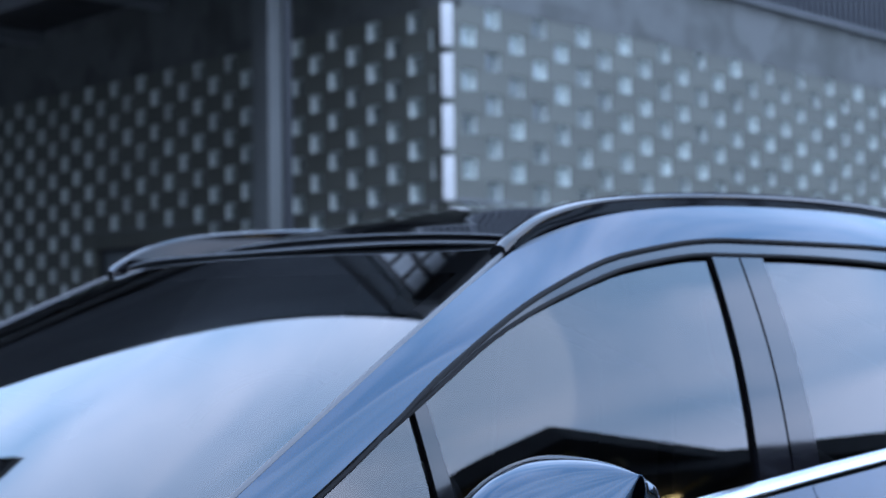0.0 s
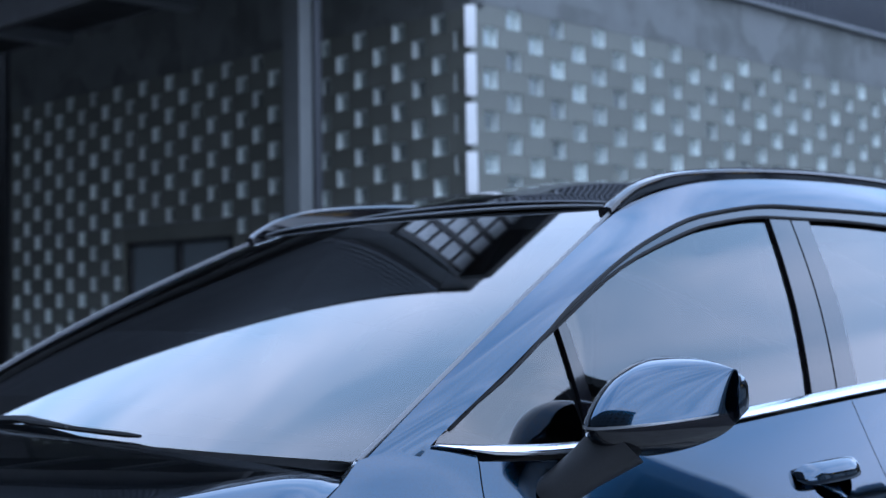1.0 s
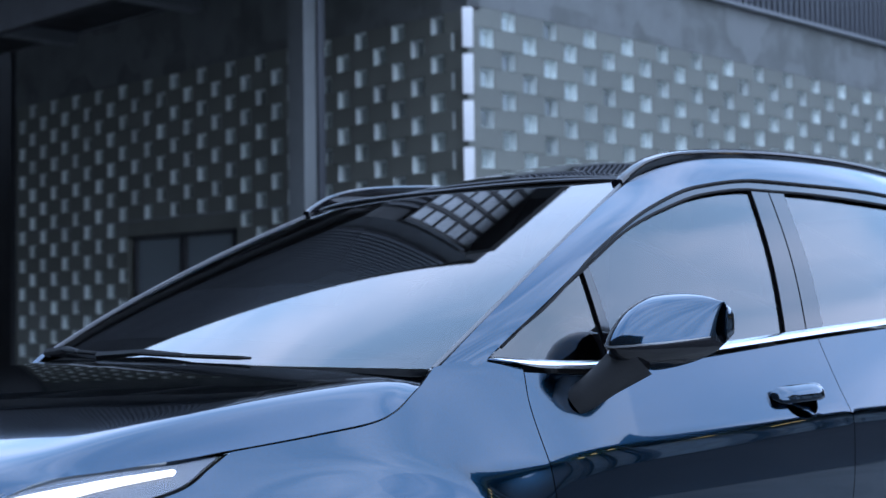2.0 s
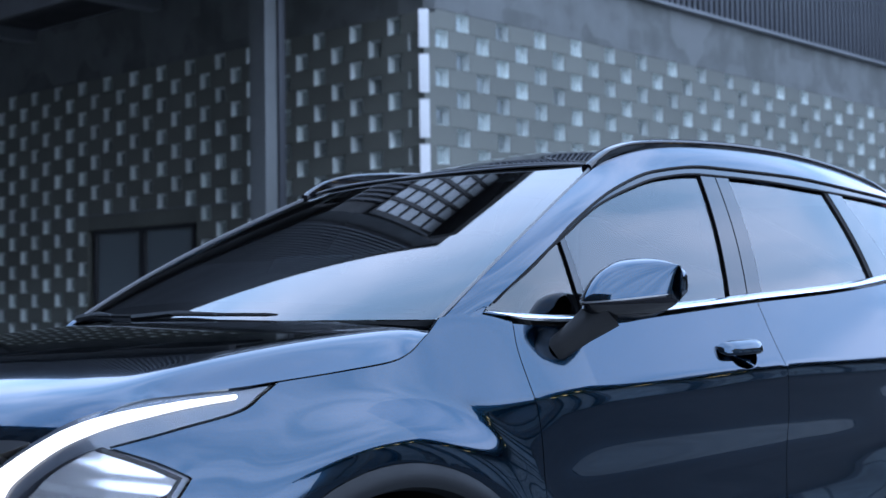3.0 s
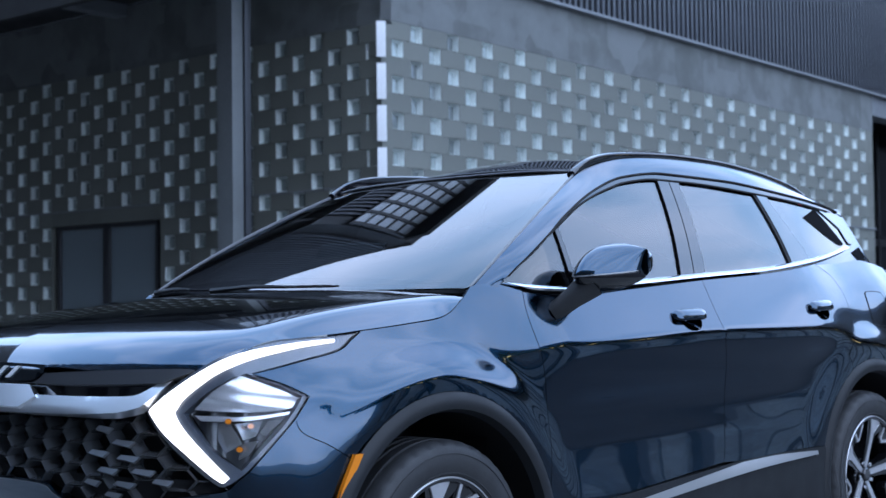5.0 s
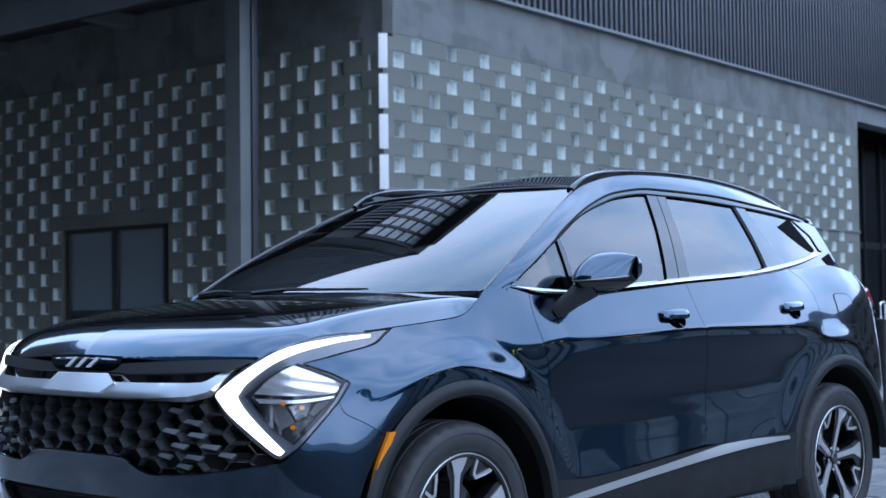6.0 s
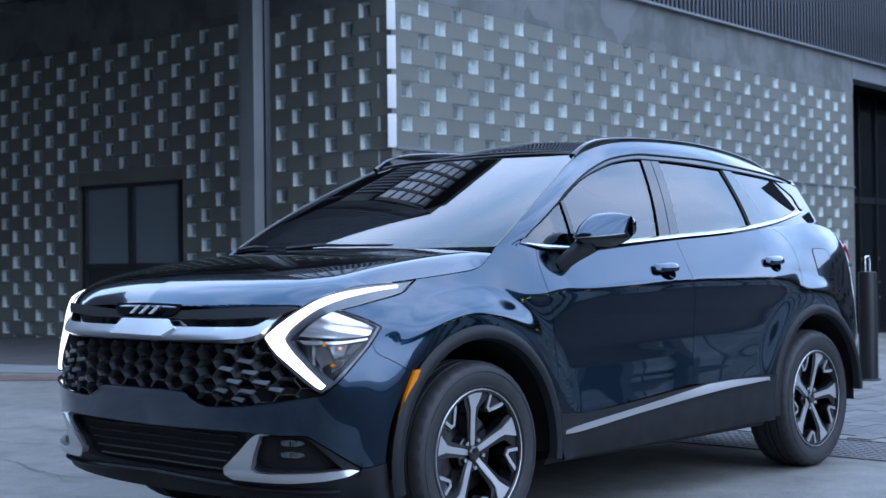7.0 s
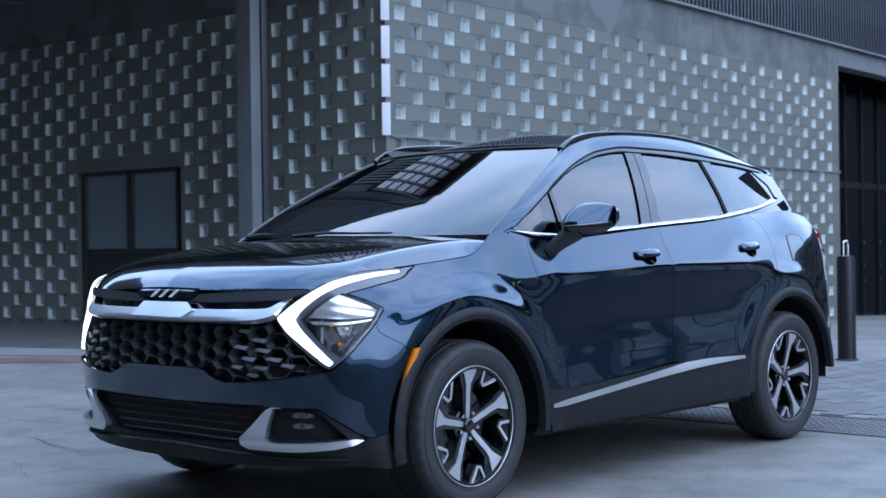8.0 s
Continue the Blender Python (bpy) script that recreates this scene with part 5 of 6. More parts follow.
pane("window_seal", outline([(0.876, belt(0.876)), (0.902, belt(0.90))], [(0.902, belt(0.90)), (0.882, 1.41), (0.832, 1.589)], [(0.832, 1.589), (0.806, 1.589)], [(0.806, 1.589), (0.857, 1.40), (0.876, belt(0.876))]), 0.001, LINER, "", 0.0, 0.01)
bm = grid(60, 2, lambda u, v: glass_f(0.005)(*((1 - v) * np.array((-0.97 + 2.53 * u, glass_top(-0.97 + 2.53 * u))) + v * np.array((-0.99 + 2.61 * u, drip(-0.99 + 2.61 * u))))))
sided("window_frame", bm, GLOSS_BLACK, car, "gloss black window frame")
sided("drip_moulding", tube([glass_f(0.008)(x, drip(x)) for x in np.linspace(-0.93, 1.64, 60)], 0.0045, 6), LINER, car)
sided("window_seal", tube([glass_f(0.004)(x, glass_top(x) - 0.002) for x in np.linspace(-0.965, 1.52, 60)], 0.004, 6), LINER, car)
bm = grid(70, 5, lambda u, v: Vector((-0.995 + 2.555 * u, -(cabin_y(-0.995 + 2.555 * u, belt(-0.995 + 2.555 * u)) + 0.005 + (0.005 + 0.015 * smooth(0.0, 0.16, u)) * v + 0.006 * math.sin(v * math.pi) * smooth(0.0, 0.05, u)), belt(-0.995 + 2.555 * u) + 0.004 - (0.0165 - 0.003 * u) * (0.15 + 0.85 * smooth(0.0, 0.05, u)) * v)))
sided("belt_moulding", bm, CHROME, car, "bright chrome belt moulding")
dpillar = outline([(1.58, 1.465), (1.615, 1.40), (1.66, 1.392)], [(1.66, 1.392), (1.52, 1.355), (1.30, 1.315), (1.12, 1.288)], [(1.12, 1.288), (1.40, 1.262), (1.62, 1.255), (1.90, 1.235), (2.16, 1.19)], [(2.16, 1.19), (1.99, 1.25), (1.865, 1.280)], [(1.865, 1.280), (1.80, 1.34), (1.74, 1.455), (1.685, 1.56)], [(1.685, 1.56), (1.40, 1.556)], [(1.40, 1.556), (1.58, 1.465)])
pane("rear_pillar", dpillar, 0.002, PAINT, "", 0.0, 0.012)
vent = outline([(1.605, 1.352), (1.735, 1.380)], [(1.735, 1.380), (1.765, 1.335)], [(1.765, 1.335), (1.74, 1.318), (1.66, 1.316)], [(1.66, 1.316), (1.605, 1.352)])
pane("pillar_trim", vent, 0.006, DULL_BLACK, "", 0.0, 0.006)

# windscreen, roof, roof sides
EDGE_FIT = ((0.1545, 0.6705, -1.1313), (-0.1414, -0.052, 0.8075), (-0.0011, 0.434, 1.1807))
EDGE = np.array([[np.polyval(c, k / 60) for c in EDGE_FIT] for k in range(61)])


def edge_at(u):
    return np.array([np.polyval(c, u) for c in EDGE_FIT])


def screen(u, v, lift=0.0):
    e = edge_at(u)
    w = 2 * v - 1
    full = 1 - w * w
    sag = 0.109 - 0.014 * u - 0.032 * u * (1 - u)
    return Vector((e[0] - sag * full - 0.5 * lift, w * e[1], e[2] + 0.007 * full * u + 0.85 * lift))


def outward(bm, way):
    bm.normal_update()
    if sum(f.normal.dot(Vector(way)) * f.calc_area() for f in bm.faces) < 0:
        bmesh.ops.reverse_faces(bm, faces=bm.faces)
    return bm


ob = part("windscreen", outward(grid(40, 60, screen), (-0.5, 0, 1)), SCREEN_GLASS, car, "large raked tinted windscreen")
ob.visible_shadow = False
part("screen_band", outward(grid(60, 3, lambda u, v: screen(1 - 0.10 * v - 0.0, u, -0.004)), (-0.5, 0, 1)), LINER, car)
for k in (0, 1):
    part("screen_border", outward(grid(40, 2, lambda u, v: screen(u, (0.035 * v) if k == 0 else 1 - 0.035 * v, -0.004)), (-0.5, 0, 1)), LINER, car)
roof_mid = spline((-0.47, -0.413, -0.306, -0.1, 0.15, 0.5, 0.9, 1.3, 1.7, 2.08), (1.606, 1.6205, 1.6345, 1.688, 1.732, 1.752, 1.748, 1.720, 1.672, 1.595))


def roof(x, y, lift=0.0):
    crown = 0.10 * smooth(-0.46, 0.08, x)
    return Vector((x, y, roof_mid(x) - crown * (y / 0.6) ** 2 + lift))


def half_roof(x):
    return 0.615 if x < 0 else 0.60 - 0.03 * smooth(0.8, 2.0, x)


def roof_sheet(x0f, x1f, inset_y=0.0, lift=0.0):
    def f(u, v):
        w = 2 * v - 1
        x0, x1 = x0f(w), x1f(w)
        x = x0 + (x1 - x0) * u
        return roof(x, w * (half_roof(x) - inset_y), lift)
    return outward(grid(40, 40, f), (0, 0, 1))


header = lambda w: -0.304 - 0.095 * (1 - w * w)
part("roof_front", roof_sheet(lambda w: header(w) + 0.006, lambda w: -0.15 - 0.085 * (1 - w * w)), ROOF_GLASS, car, "gloss black roof front")
part("sunroof", roof_sheet(lambda w: -0.142 - 0.085 * (1 - w * w), lambda w: 0.95, 0.03, 0.004), ROOF_GLASS, car, "black panoramic sunroof glass")
part("roof_rear", roof_sheet(lambda w: 0.955, lambda w: 1.86 - 0.12 * w * w), PAINT, car)
for k in (0, 1):
    part("roof_edge", outward(grid(40, 2, lambda u, v: roof(-0.14 + 1.1 * u, (1 if k else -1) * (half_roof(-0.14 + 1.1 * u) - 0.034 + 0.036 * v))), (0, 0, 1)), GLOSS_BLACK, car)
SEAL = Mat("grey_seal", (0.14, 0.145, 0.155), 0.45).m
part("header_seal", tube([roof(header(w), w * 0.60, 0.003) for w in np.linspace(-1, 1, 50)], 0.0045, 6), SEAL, car)
part("sunroof_seal", tube([roof(-0.146 - 0.085 * (1 - w * w), w * 0.58, 0.005) for w in np.linspace(-1, 1, 50)], 0.0035, 6), SEAL, car)

ease_out = lambda x: 0.016 * smooth(0.40, 0.95, -x)
side_low = [(-1.034, -0.827, 1.174)] + [(x - ease_out(x), -(cabin_y(x, drip(x)) + 0.006 + ease_out(x)), drip(x)) for x in (-0.985, -0.885, -0.597, -0.348, -0.129, 0.162, 0.59, 1.012, 1.604, 1.70)]
side_up = [(-1.150, -0.800, 1.158)] + [tuple(edge_at(k) * (1, -1, 1) + (0.002, -0.006, 0.003)) for k in (0.0, 0.25, 0.5, 0.75, 0.95)] + [(-0.24, -0.630, 1.648), (-0.11, -0.636, 1.676), (0.12, -0.636, 1.697), (0.40, -0.634, 1.704), (0.70, -0.630, 1.699), (1.0, -0.626, 1.677), (1.25, -0.62, 1.642), (1.55, -0.59, 1.602), (1.76, -0.57, 1.570)]


def eased(points):
    """An evenly stepped, softened run through the points."""
    p = np.array(catmull(points, 12))
    run = np.concatenate([[0], np.cumsum(np.linalg.norm(np.diff(p, axis=0), axis=1))])
    even = np.linspace(0, run[-1], 160)
    return blur(np.stack([np.interp(even, run, p[:, k]) for k in range(3)], 1), 0, 5)


LOW, UP = eased(side_low), eased(side_up)


def cantrail(u, v):
    k = u * (len(LOW) - 1)
    i = min(int(k), len(LOW) - 2)
    a, b = LOW[i] + (LOW[i + 1] - LOW[i]) * (k - i), UP[i] + (UP[i + 1] - UP[i]) * (k - i)
    p = a + (b - a) * v
    bulge = 0.004 * math.sin(v * math.pi)
    return Vector((p[0] - 0.5 * bulge * max(0, 1 - u * 2), p[1] - bulge * 0.8, p[2] + bulge * 0.5))


sided("roof_side", outward(grid(72, 10, cantrail), (0, -1, 0.5)), PAINT, car, "blue windscreen pillar and roof side")
sided("screen_trim", tube([EDGE[i] * (1, -1, 1) + (-0.001, -0.001, 0.001) for i in range(len(EDGE))], 0.0045, 6), SEAL, car)

# roof rails: a blade with a round top bar
rail_top = catmull([(-0.345, -0.618, 1.614), (-0.315, -0.62, 1.636), (-0.24, -0.62, 1.672), (-0.11, -0.622, 1.700), (0.12, -0.622, 1.719), (0.40, -0.62, 1.727), (0.70, -0.615, 1.722), (1.0, -0.612, 1.698), (1.25, -0.608, 1.662), (1.40, -0.605, 1.622)], 8)
rail_foot = lambda x: float(np.interp(x, UP[:, 0], UP[:, 2])) - 0.02
bm = bmesh.new()
rows = []
for i, p in enumerate(rail_top):
    t = i / (len(rail_top) - 1)
    base = min(rail_foot(p[0]), p[2] - 0.006)
    w = 0.016
    rows.append([bm.verts.new((p[0], p[1] + dy, z)) for dy, z in ((-w, max(base, p[2] - 0.030)), (-w - 0.003, p[2] - 0.012), (-w, p[2] - 0.004), (-w * 0.4, p[2]), (w * 0.5, p[2]), (w, p[2] - 0.006), (w, base))])
for a, b in zip(rows, rows[1:]):
    for k in range(6):
        f = bm.faces.new((a[k], b[k], b[k + 1], a[k + 1]))
bm.faces.new(rows[0])
bm.faces.new(rows[-1][::-1])
bmesh.ops.recalc_face_normals(bm, faces=bm.faces)
sided("roof_rail", bm, GLOSS_BLACK, car, "dark raised roof rail")


# bonnet
front_x = spline((0, 0.19, 0.43, 0.61, 0.70, 0.80), (-2.262, -2.252, -2.222, -2.172, -2.128, -2.05))


def rise(q):
    """Height of the bonnet's middle, q metres behind its front edge."""
    return 0.960 + 0.082 * (1 - math.exp(-q / 0.062)) + 0.186 * (1 - math.exp(-q / 0.66))


edge_y = spline((-2.13, -2.07, -1.98, -1.73, -1.61, -1.43, -1.283, -1.2, -1.1), (0.70, 0.752, 0.785, 0.812, 0.818, 0.829, 0.838, 0.828, 0.80))
edge_z = spline((-2.13, -2.07, -1.98, -1.73, -1.61, -1.43, -1.283, -1.2, -1.1), (0.965, 0.998, 1.022, 1.046, 1.056, 1.073, 1.093, 1.138, 1.206))


def soft(t, w):
    return w * math.log1p(math.exp(min(max(t / w, -40), 40)))


def bonnet_top(x, v):
    return rise(max(x - front_x(min(v, 0.80)), 0)) - 0.012 * (v / 0.6) ** 2


def crease_y(x):
    return 0.56 + 0.185 * smooth(-2.2, -1.9, x)


FALL_X = np.linspace(-2.07, -1.1, 98)
FALL = np.array([max((bonnet_top(x, edge_y(x)) - edge_z(x)) / soft(edge_y(x) - crease_y(x), 0.011), 0) for x in FALL_X])
FALL = np.convolve(np.pad(FALL, 3, mode="edge"), np.ones(7) / 7, mode="valid")


def bonnet(x, y):
    v = abs(y)
    k = float(np.interp(x, FALL_X, FALL)) * smooth(0.0, 0.20, x - front_x(min(v, 0.8)))
    return Vector((x, y, bonnet_top(x, v) - k * soft(v - crease_y(x), 0.011)))


rear_run = [(-1.105, -0.795), (-1.16, -0.72), (-1.225, -0.5), (-1.265, -0.25), (-1.275, 0.0), (-1.265, 0.25), (-1.225, 0.5), (-1.16, 0.72), (-1.105, 0.795)]
side_run = [(x, edge_y(x)) for x in (-1.105, -1.2, -1.283, -1.43, -1.61, -1.73, -1.98, -2.07, -2.118)]
front_run = [(-2.118, 0.715), (-2.160, 0.64), (-2.222, 0.43), (-2.250, 0.205)]
nose_run = [(-2.250, 0.205), (-2.262, 0.15), (-2.264, 0.0), (-2.262, -0.15), (-2.250, -0.205)]
other = lambda run: [(x, -y) for x, y in run[::-1]]
hood_line = outline(rear_run, side_run, front_run, nose_run, other(front_run), other(side_run))
part("bonnet", outward(chart(hood_line, bonnet, 0.011, 0.0026, 0.012), (0, 0, 1)), PAINT, car, "long sculpted blue bonnet")
lip = [q for q in hood_line if q[0] < -2.0]
EMBLEM = Mat("pale_silver_emblem", (0.92, 0.92, 0.93), 0.4, 0.0).m
nose = outline([(-0.205, 0.949), (-0.15, 0.925), (0.0, 0.922), (0.15, 0.925), (0.205, 0.949)], [(0.205, 0.949), (0.205, 0.972)], [(0.205, 0.972), (0.0, 0.976), (-0.205, 0.972)], [(-0.205, 0.972), (-0.205, 0.949)])
part("bonnet_nose", chart(nose, flank, 0.02, 0.001, 0.01), PAINT, car)
for k in range(3):
    s0 = -0.062 + 0.062 * k
    slant = [(s0 - 0.034, 0.932), (s0 - 0.014, 0.932), (s0 + 0.034, 0.966), (s0 + 0.014, 0.966)]
    part("emblem", chart(slant, lambda s, z: flank(s, z, 0.006), 0.02, 0.0, 0.004), EMBLEM, car, "slanted silver emblem bar")
part("cowl_panel", outward(grid(40, 4, lambda u, v: Vector((screen(0, u).x - 0.065 * (1 - v) + 0.055, screen(0, u).y * (0.955 + 0.01 * (1 - v)), 1.165 + 0.012 * v))), (0, 0, 1)), DARK_PLASTIC, car)


def wiper(a, b, c):
    """Arm and blade lying along the foot of the windscreen."""
    root = new("wiper")
    root.parent = car
    at = lambda u, v: screen(u, v, 0.012)
    part("blade", tube([at(*(np.array(a) + (np.array(b) - np.array(a)) * t)) for t in np.linspace(0, 1, 14)], [0.003] + [0.0055] * 12 + [0.003], 6), LINER, root)
    m = np.array(a) + (np.array(b) - np.array(a)) * 0.45
    part("arm", tube([at(*c), at(*((np.array(c) + m) / 2 + (0.02, 0))), at(*m)], [0.012, 0.009, 0.006], 6), DARK_PLASTIC, root)


wiper((0.012, 0.30), (0.022, 0.62), (0.0, 0.70))
wiper((0.012, 0.70), (0.022, 0.93), (0.0, 0.97))


# door mirrors
def door_mirror():
    root_a, root_b = new("door_mirror"), new("door_mirror")
    root_a.parent = root_b.parent = car

    section = np.array(catmull([(-0.545, 1.215), (-0.540, 1.262), (-0.552, 1.302), (-0.605, 1.324), (-0.668, 1.318), (-0.730, 1.290), (-0.780, 1.243), (-0.797, 1.203), (-0.768, 1.174), (-0.712, 1.160), (-0.650, 1.155), (-0.580, 1.176), (-0.545, 1.215)], 8))

    def shell(t, a):
        """t from the door to the outer end, a round the section from the rear rim over the top."""
        q = (a % math.tau) / math.tau * (len(section) - 1)
        i = min(int(q), len(section) - 2)
        x, z = section[i] + (section[i + 1] - section[i]) * (q - i)
        y = -0.895 - 0.172 * t
        k = math.sqrt(max(1 - max((t - 0.40) / 0.60, 0) ** 2, 0.0)) * math.sqrt(max(1 - max((0.42 - t) / 0.50, 0) ** 2, 0))
        flat = math.sqrt(max(1 - max((0.42 - t) / 0.50, 0) ** 2, 0))
        cx, cz = -0.585, 1.238
        x = cx + (x - cx) * (1 - 0.30 * t ** 1.5) * (0.05 + 0.95 * k if x < cx else 1) + 0.035 * t
        return Vector((x, y, cz + (z - cz) * flat * ((1 - 0.30 * t ** 4) if z > cz else (1 - 0.18 * t) * (0.40 + 0.60 * k)) + 0.008 * t))

    def pieces(a0, a1):
        return outward_from(grid(36, 36, lambda u, v: shell(math.sin(u * math.pi / 2), a0 + (a1 - a0) * v)), (-0.66, -0.98, 1.24))

    def add(name, bm, material, label=""):
        far = bm.copy()
        part(name, bm, material, root_a, label, 70)
        part(name, mirrored(far), material, root_b, label, 70)

    add("cap", pieces(0.0, 3.55), PAINT, "blue mirror cap")
    add("lower_shell", pieces(3.55, math.tau), GLOSS_BLACK, "black mirror underside")
    add("indicator", outward_from(grid(24, 3, lambda u, v: (shell(0.06 + 0.92 * u, 3.51 + 0.07 * v) - Vector((-0.66, -0.98, 1.24))) * 1.012 + Vector((-0.66, -0.98, 1.24))), (-0.66, -0.98, 1.24)), CHROME_DARK)
    add("foot", tube([(-0.785, -0.860, 1.098), (-0.768, -0.885, 1.118), (-0.745, -0.910, 1.145), (-0.715, -0.938, 1.176), (-0.70, -0.955, 1.195)], [0.031, 0.033, 0.036, 0.044, 0.05], 18), DARK_PLASTIC)
    dome = lambda u, v: shell(1.0, math.tau * v).lerp(Vector((-0.566, -1.067, 1.250)), 1 - math.cos(u * math.pi / 2)) - Vector((0, 0.016 * math.sin(u * math.pi / 2), 0))
    add("tip", outward_from(grid(8, 48, dome), (-0.66, -0.98, 1.24)), PAINT)


def outward_from(bm, centre):
    bm.normal_update()
    c = Vector(centre)
    if sum(f.normal.dot(f.calc_center_median() - c) for f in bm.faces) < 0:
        bmesh.ops.reverse_faces(bm, faces=bm.faces)
    return bm


CHROME_DARK = Mat("smoked_indicator", (0.20, 0.21, 0.22), 0.25, 0.3, Coat_Weight=0.5).m
door_mirror()


# wheels
def wheel():
    root = new("wheel")
    root.parent = car
    prof = [(0.250, -0.088), (0.262, -0.104), (0.285, -0.114), (0.310, -0.1175), (0.330, -0.115), (0.346, -0.108), (0.357, -0.097), (0.3635, -0.080), (0.365, -0.066),
            (0.357, -0.064), (0.357, -0.056), (0.3655, -0.054), (0.3655, -0.022), (0.357, -0.020), (0.357, -0.012), (0.3655, -0.010), (0.3655, 0.010), (0.357, 0.012), (0.357, 0.020),
            (0.3655, 0.022), (0.3655, 0.054), (0.357, 0.056), (0.357, 0.064), (0.365, 0.066), (0.357, 0.097), (0.33, 0.115), (0.285, 0.114), (0.25, 0.088)]
    bm = lathe(prof, 144)
    for v in bm.verts:
        r = math.hypot(v.co.x, v.co.z)
        k = round(math.atan2(v.co.z, v.co.x) / math.tau * 144) % 144
        if 0.35 < r < 0.3652 and abs(v.co.y) > 0.066 and k % 4 == 0:
            f = (r - 0.006) / r
            v.co.x, v.co.z = v.co.x * f, v.co.z * f
    bmesh.ops.recalc_face_normals(bm, faces=bm.faces)
    tyre = part("tyre", bm, RUBBER, root, "black road tyre with cut tread", 28)
    for r in (0.268, 0.325):
        part("sidewall_ring", tube([(r * math.cos(a * math.tau / 72), -0.1105 if r < 0.3 else -0.1165, r * math.sin(a * math.tau / 72)) for a in range(72)], 0.0018, 5, closed=True), RUBBER, tyre)
    rim = part("rim", outward_from(lathe([(0.257, -0.096), (0.252, -0.108), (0.243, -0.106), (0.237, -0.092), (0.228, -0.06), (0.222, 0.0), (0.22, 0.09)], 72), (0, -0.5, 0)), RIM_BLACK, root)
    part("rim_lip", lathe([(0.2580, -0.100), (0.2570, -0.1065), (0.2550, -0.1085), (0.2480, -0.1060), (0.2465, -0.101)], 72), RIM_FACE, rim, "machined rim lip")

    def plate(points, y0, y1, depth, material, name):
        bm = bmesh.new()
        face = lambda r: y0 + (y1 - y0) * min(max((r - 0.04) / 0.2, 0), 1)
        top = [bm.verts.new((r * math.cos(radians(a)), face(r), r * math.sin(radians(a)))) for r, a in points]
        lowv = [bm.verts.new((v.co.x, v.co.y + depth, v.co.z)) for v in top]
        bm.faces.new(top[::-1])
        n = len(top)
        for i in range(n):
            bm.faces.new((top[i], top[(i + 1) % n], lowv[(i + 1) % n], lowv[i]))
        bmesh.ops.recalc_face_normals(bm, faces=bm.faces)
        return part(name, bm, material, rim, "", 30, True)

    for k in range(5):
        a = 96 + 72 * k
        plate([(0.034, a - 18), (0.08, a - 9), (0.15, a - 4.6), (0.182, a - 4.8), (0.205, a - 8.5), (0.233, a - 11.5), (0.252, a - 13), (0.252, a - 4), (0.252, a + 4), (0.252, a + 9), (0.225, a + 7), (0.18, a + 4.6), (0.08, a + 9), (0.034, a + 18)], -0.072, -0.100, 0.005, RIM_FACE, "spoke_face")
        plate([(0.034, a - 36), (0.09, a - 17), (0.15, a - 12), (0.178, a - 12), (0.222, a - 22), (0.250, a - 27), (0.250, a - 10), (0.250, a + 12), (0.215, a + 13), (0.17, a + 11), (0.09, a + 16), (0.034, a + 36)], -0.0665, -0.0945, 0.05, RIM_BLACK, "spoke")
        b = a + 37
        plate([(0.252, b + 11.5), (0.186, b + 10.5), (0.176, b + 3), (0.216, b - 8), (0.252, b - 13), (0.252, b - 9.5), (0.222, b - 4.5), (0.189, b + 4), (0.194, b + 7.2), (0.252, b + 8.5)], -0.072, -0.100, 0.005, RIM_FACE, "hook_face")
        plate([(0.250, b + 14), (0.184, b + 13), (0.172, b + 3), (0.214, b - 10), (0.250, b - 16)], -0.064, -0.0935, 0.04, RIM_BLACK, "hook")
        nut = lathe([(0.0, -0.078), (0.008, -0.078), (0.0105, -0.07), (0.0105, -0.045)], 8)
        bmesh.ops.translate(nut, verts=nut.verts, vec=(0.057 * math.cos(radians(a + 36)), 0, 0.057 * math.sin(radians(a + 36))))
        part("lug_nut", outward_from(nut, (0, 0.5, 0)), CHROME, rim)
    part("hub", outward_from(lathe([(0.0, -0.066), (0.045, -0.066), (0.075, -0.058), (0.085, -0.02)], 40), (0, 0.5, 0)), RIM_BLACK, rim)
    part("centre_cap", outward_from(lathe([(0.0, -0.084), (0.024, -0.083), (0.030, -0.078), (0.031, -0.06)], 32), (0, 0.5, 0)), GLOSS_BLACK, rim, "black centre cap")
    part("brake_disc", outward_from(lathe([(0.07, -0.018), (0.16, -0.018), (0.165, -0.010), (0.165, 0.01)], 48), (0, 0.5, 0)), STEEL, root)
    cal = bmesh.new()
    add_box(cal, -0.205, -0.03, -0.085, -0.125, 0.06, 0.075, 0.012)
    part("caliper", cal, STEEL, root)
    return root


first = wheel()
first.matrix_local = pose(FRONT, -0.812, HUB_Z)
copy_thing(first, pose(REAR, -0.812, HUB_Z, 0, 17, 0))
copy_thing(first, pose(FRONT, 0.812, HUB_Z, 0, 30, 180))
copy_thing(first, pose(REAR, 0.812, HUB_Z, 0, 0, 180))
for w in WHEELS:
    bm = grid(24, 6, lambda u, v: Vector((w + 0.475 * math.cos(math.pi * (1.06 * u - 0.03)), -0.90 + 0.45 * v, HUB_Z + 0.475 * math.sin(math.pi * (1.06 * u - 0.03)))))
    sided("wheel_well", bm, LINER, car)
    bm = grid(12, 4, lambda u, v: Vector((w - 0.48 + 0.96 * u, -0.48, 0.22 + 0.64 * v)))
    sided("well_back", bm, LINER, car)


# inner body that closes the gaps
def inner(u, v):
    s, z = RUN[-1] * u, 0.26 + 0.90 * v
    return flank(s, z, -0.04, flare=False)


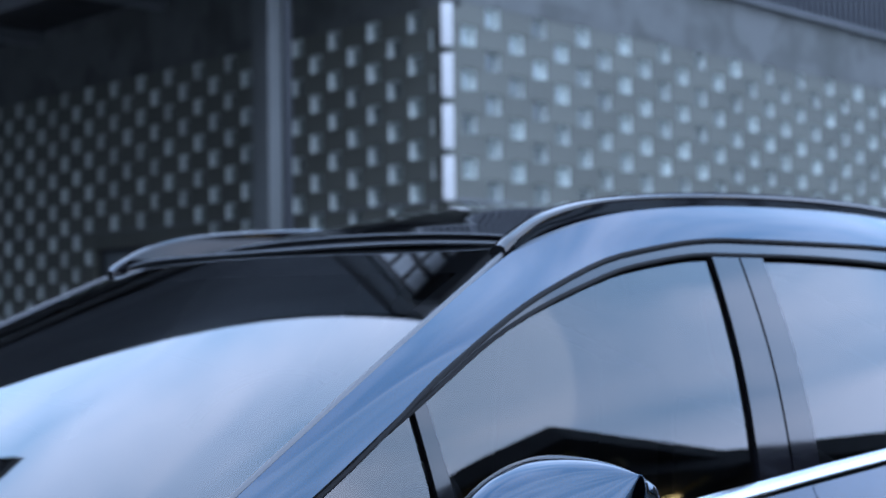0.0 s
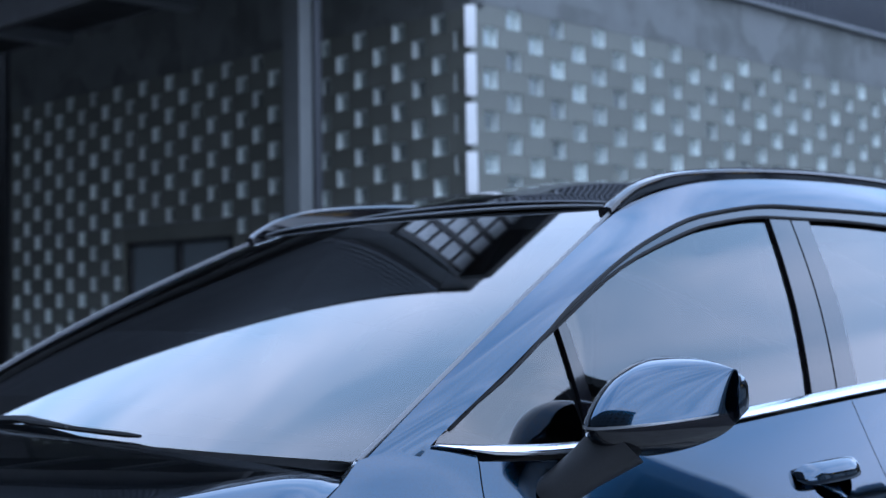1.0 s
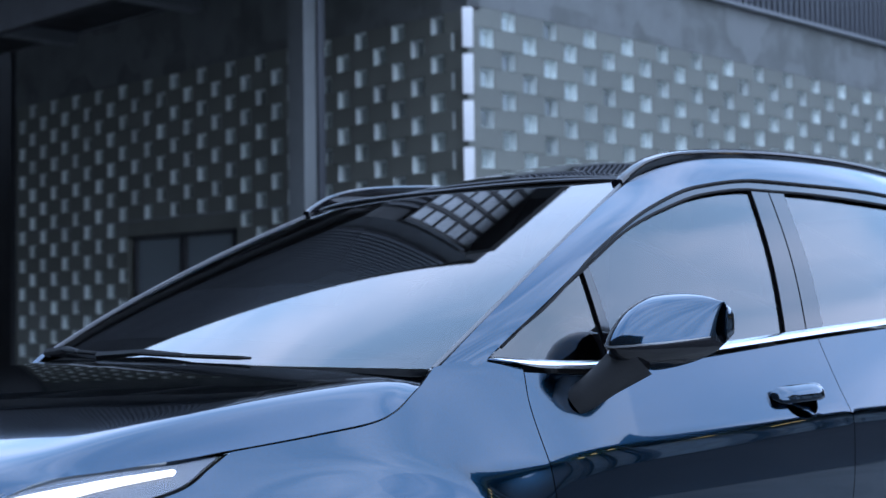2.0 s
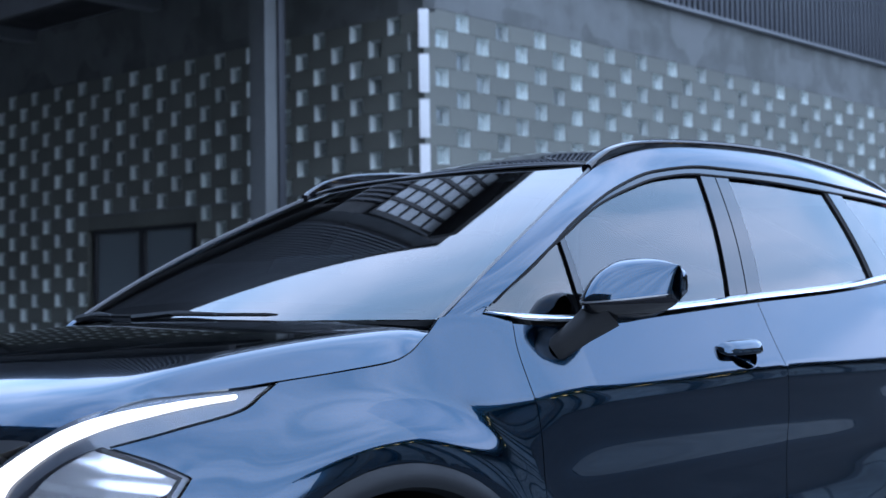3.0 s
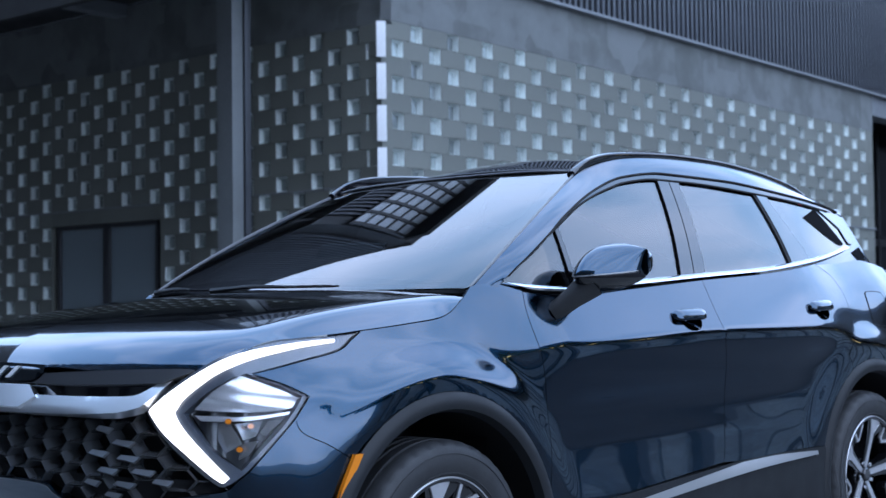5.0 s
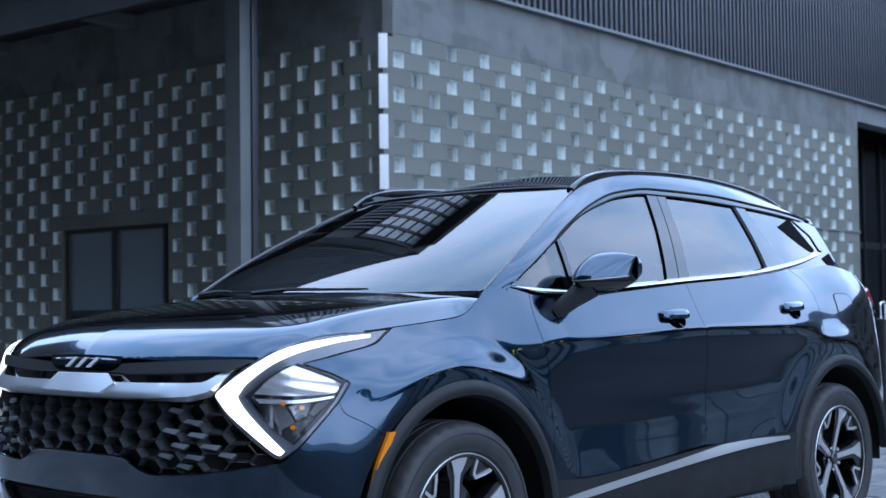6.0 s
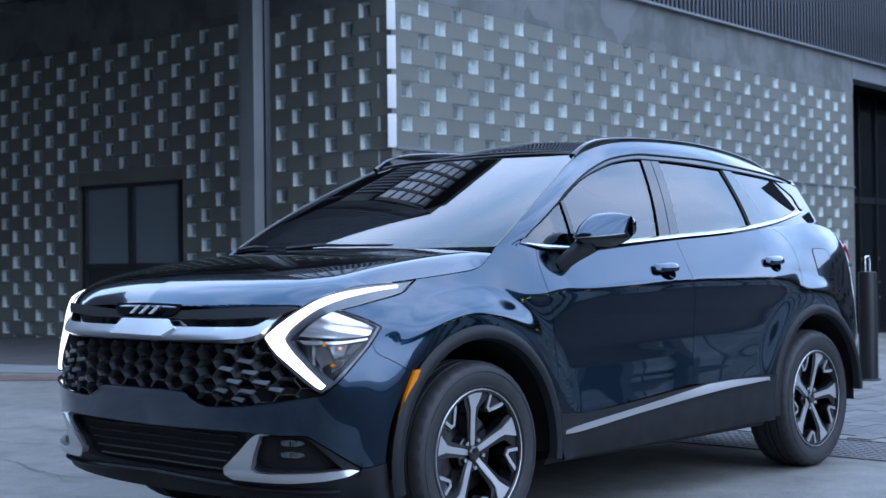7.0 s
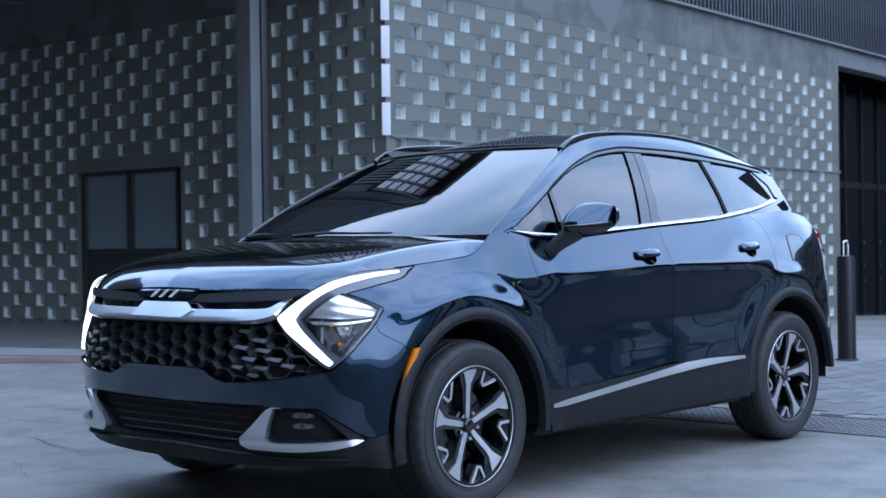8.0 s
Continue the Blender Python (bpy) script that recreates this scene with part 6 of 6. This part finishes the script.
bm = grid(120, 24, inner)
gone = [f for f in bm.faces if any(math.hypot(f.calc_center_median().x - w, f.calc_center_median().z - HUB_Z) < 0.49 for w in WHEELS) or f.calc_center_median().x < -1.15 and f.calc_center_median().z > 0.93 - 0.25 * (f.calc_center_median().x < -1.9)]
bmesh.ops.delete(bm, geom=gone, context="FACES")
sided("inner_body", bm, LINER, car)
part("floor_pan", grid(2, 2, lambda u, v: Vector((-2.1 + 4.2 * u, -0.75 + 1.5 * v, 0.26))), LINER, car)
part("firewall", grid(2, 2, lambda u, v: Vector((-1.05, -0.8 + 1.6 * u, 0.3 + 0.86 * v))), LINER, car)
part("headlining", roof_sheet(lambda w: -0.25, lambda w: 1.74, 0.0, -0.03), CABIN, car)
part("tail_glass", outward(grid(10, 20, lambda u, v: Vector((1.74 + 0.40 * u, (2 * v - 1) * (0.53 + 0.09 * u), 1.55 - 0.34 * u))), (1, 0, 0.5)), GLASS, car)

# cabin
box("dashboard", -1.02, -0.72, 0.75, -0.58, 0.72, 1.10, CABIN, car, "", 0.05)
wheel_ring = []
for k in range(32):
    a = k * math.tau / 32
    wheel_ring.append((-0.50 + 0.07 * math.sin(a), -0.37 + 0.18 * math.cos(a), 1.02 + 0.165 * math.sin(a)))
part("steering_wheel", tube(wheel_ring, 0.014, 8, closed=True), CABIN, car)
for y in (-0.37, 0.37):
    bm = add_box(bmesh.new(), -0.30, y - 0.24, 0.50, 0.20, y + 0.24, 0.66, 0.05)
    add_box(bm, 0.12, y - 0.23, 0.60, 0.30, y + 0.23, 1.22, 0.06)
    bmesh.ops.rotate(bm, verts=[v for v in bm.verts if v.co.z > 0.68], cent=(0.2, y, 0.62), matrix=Matrix.Rotation(radians(14), 3, "Y"))
    part("front_seat", bm, CABIN, car)
    box("headrest", 0.33, y - 0.13, 1.26, 0.43, y + 0.13, 1.42, CABIN, car, "", 0.04)
box("rear_seat", 0.95, -0.65, 0.5, 1.2, 0.65, 1.22, CABIN, car, "", 0.06)
box("centre_screen", -0.72, -0.12, 1.08, -0.69, 0.20, 1.20, PANE, car, "", 0.01)
part("rear_view_mirror", add_box(bmesh.new(), -0.34, -0.12, 1.47, -0.31, 0.12, 1.54, 0.012), LINER, car)
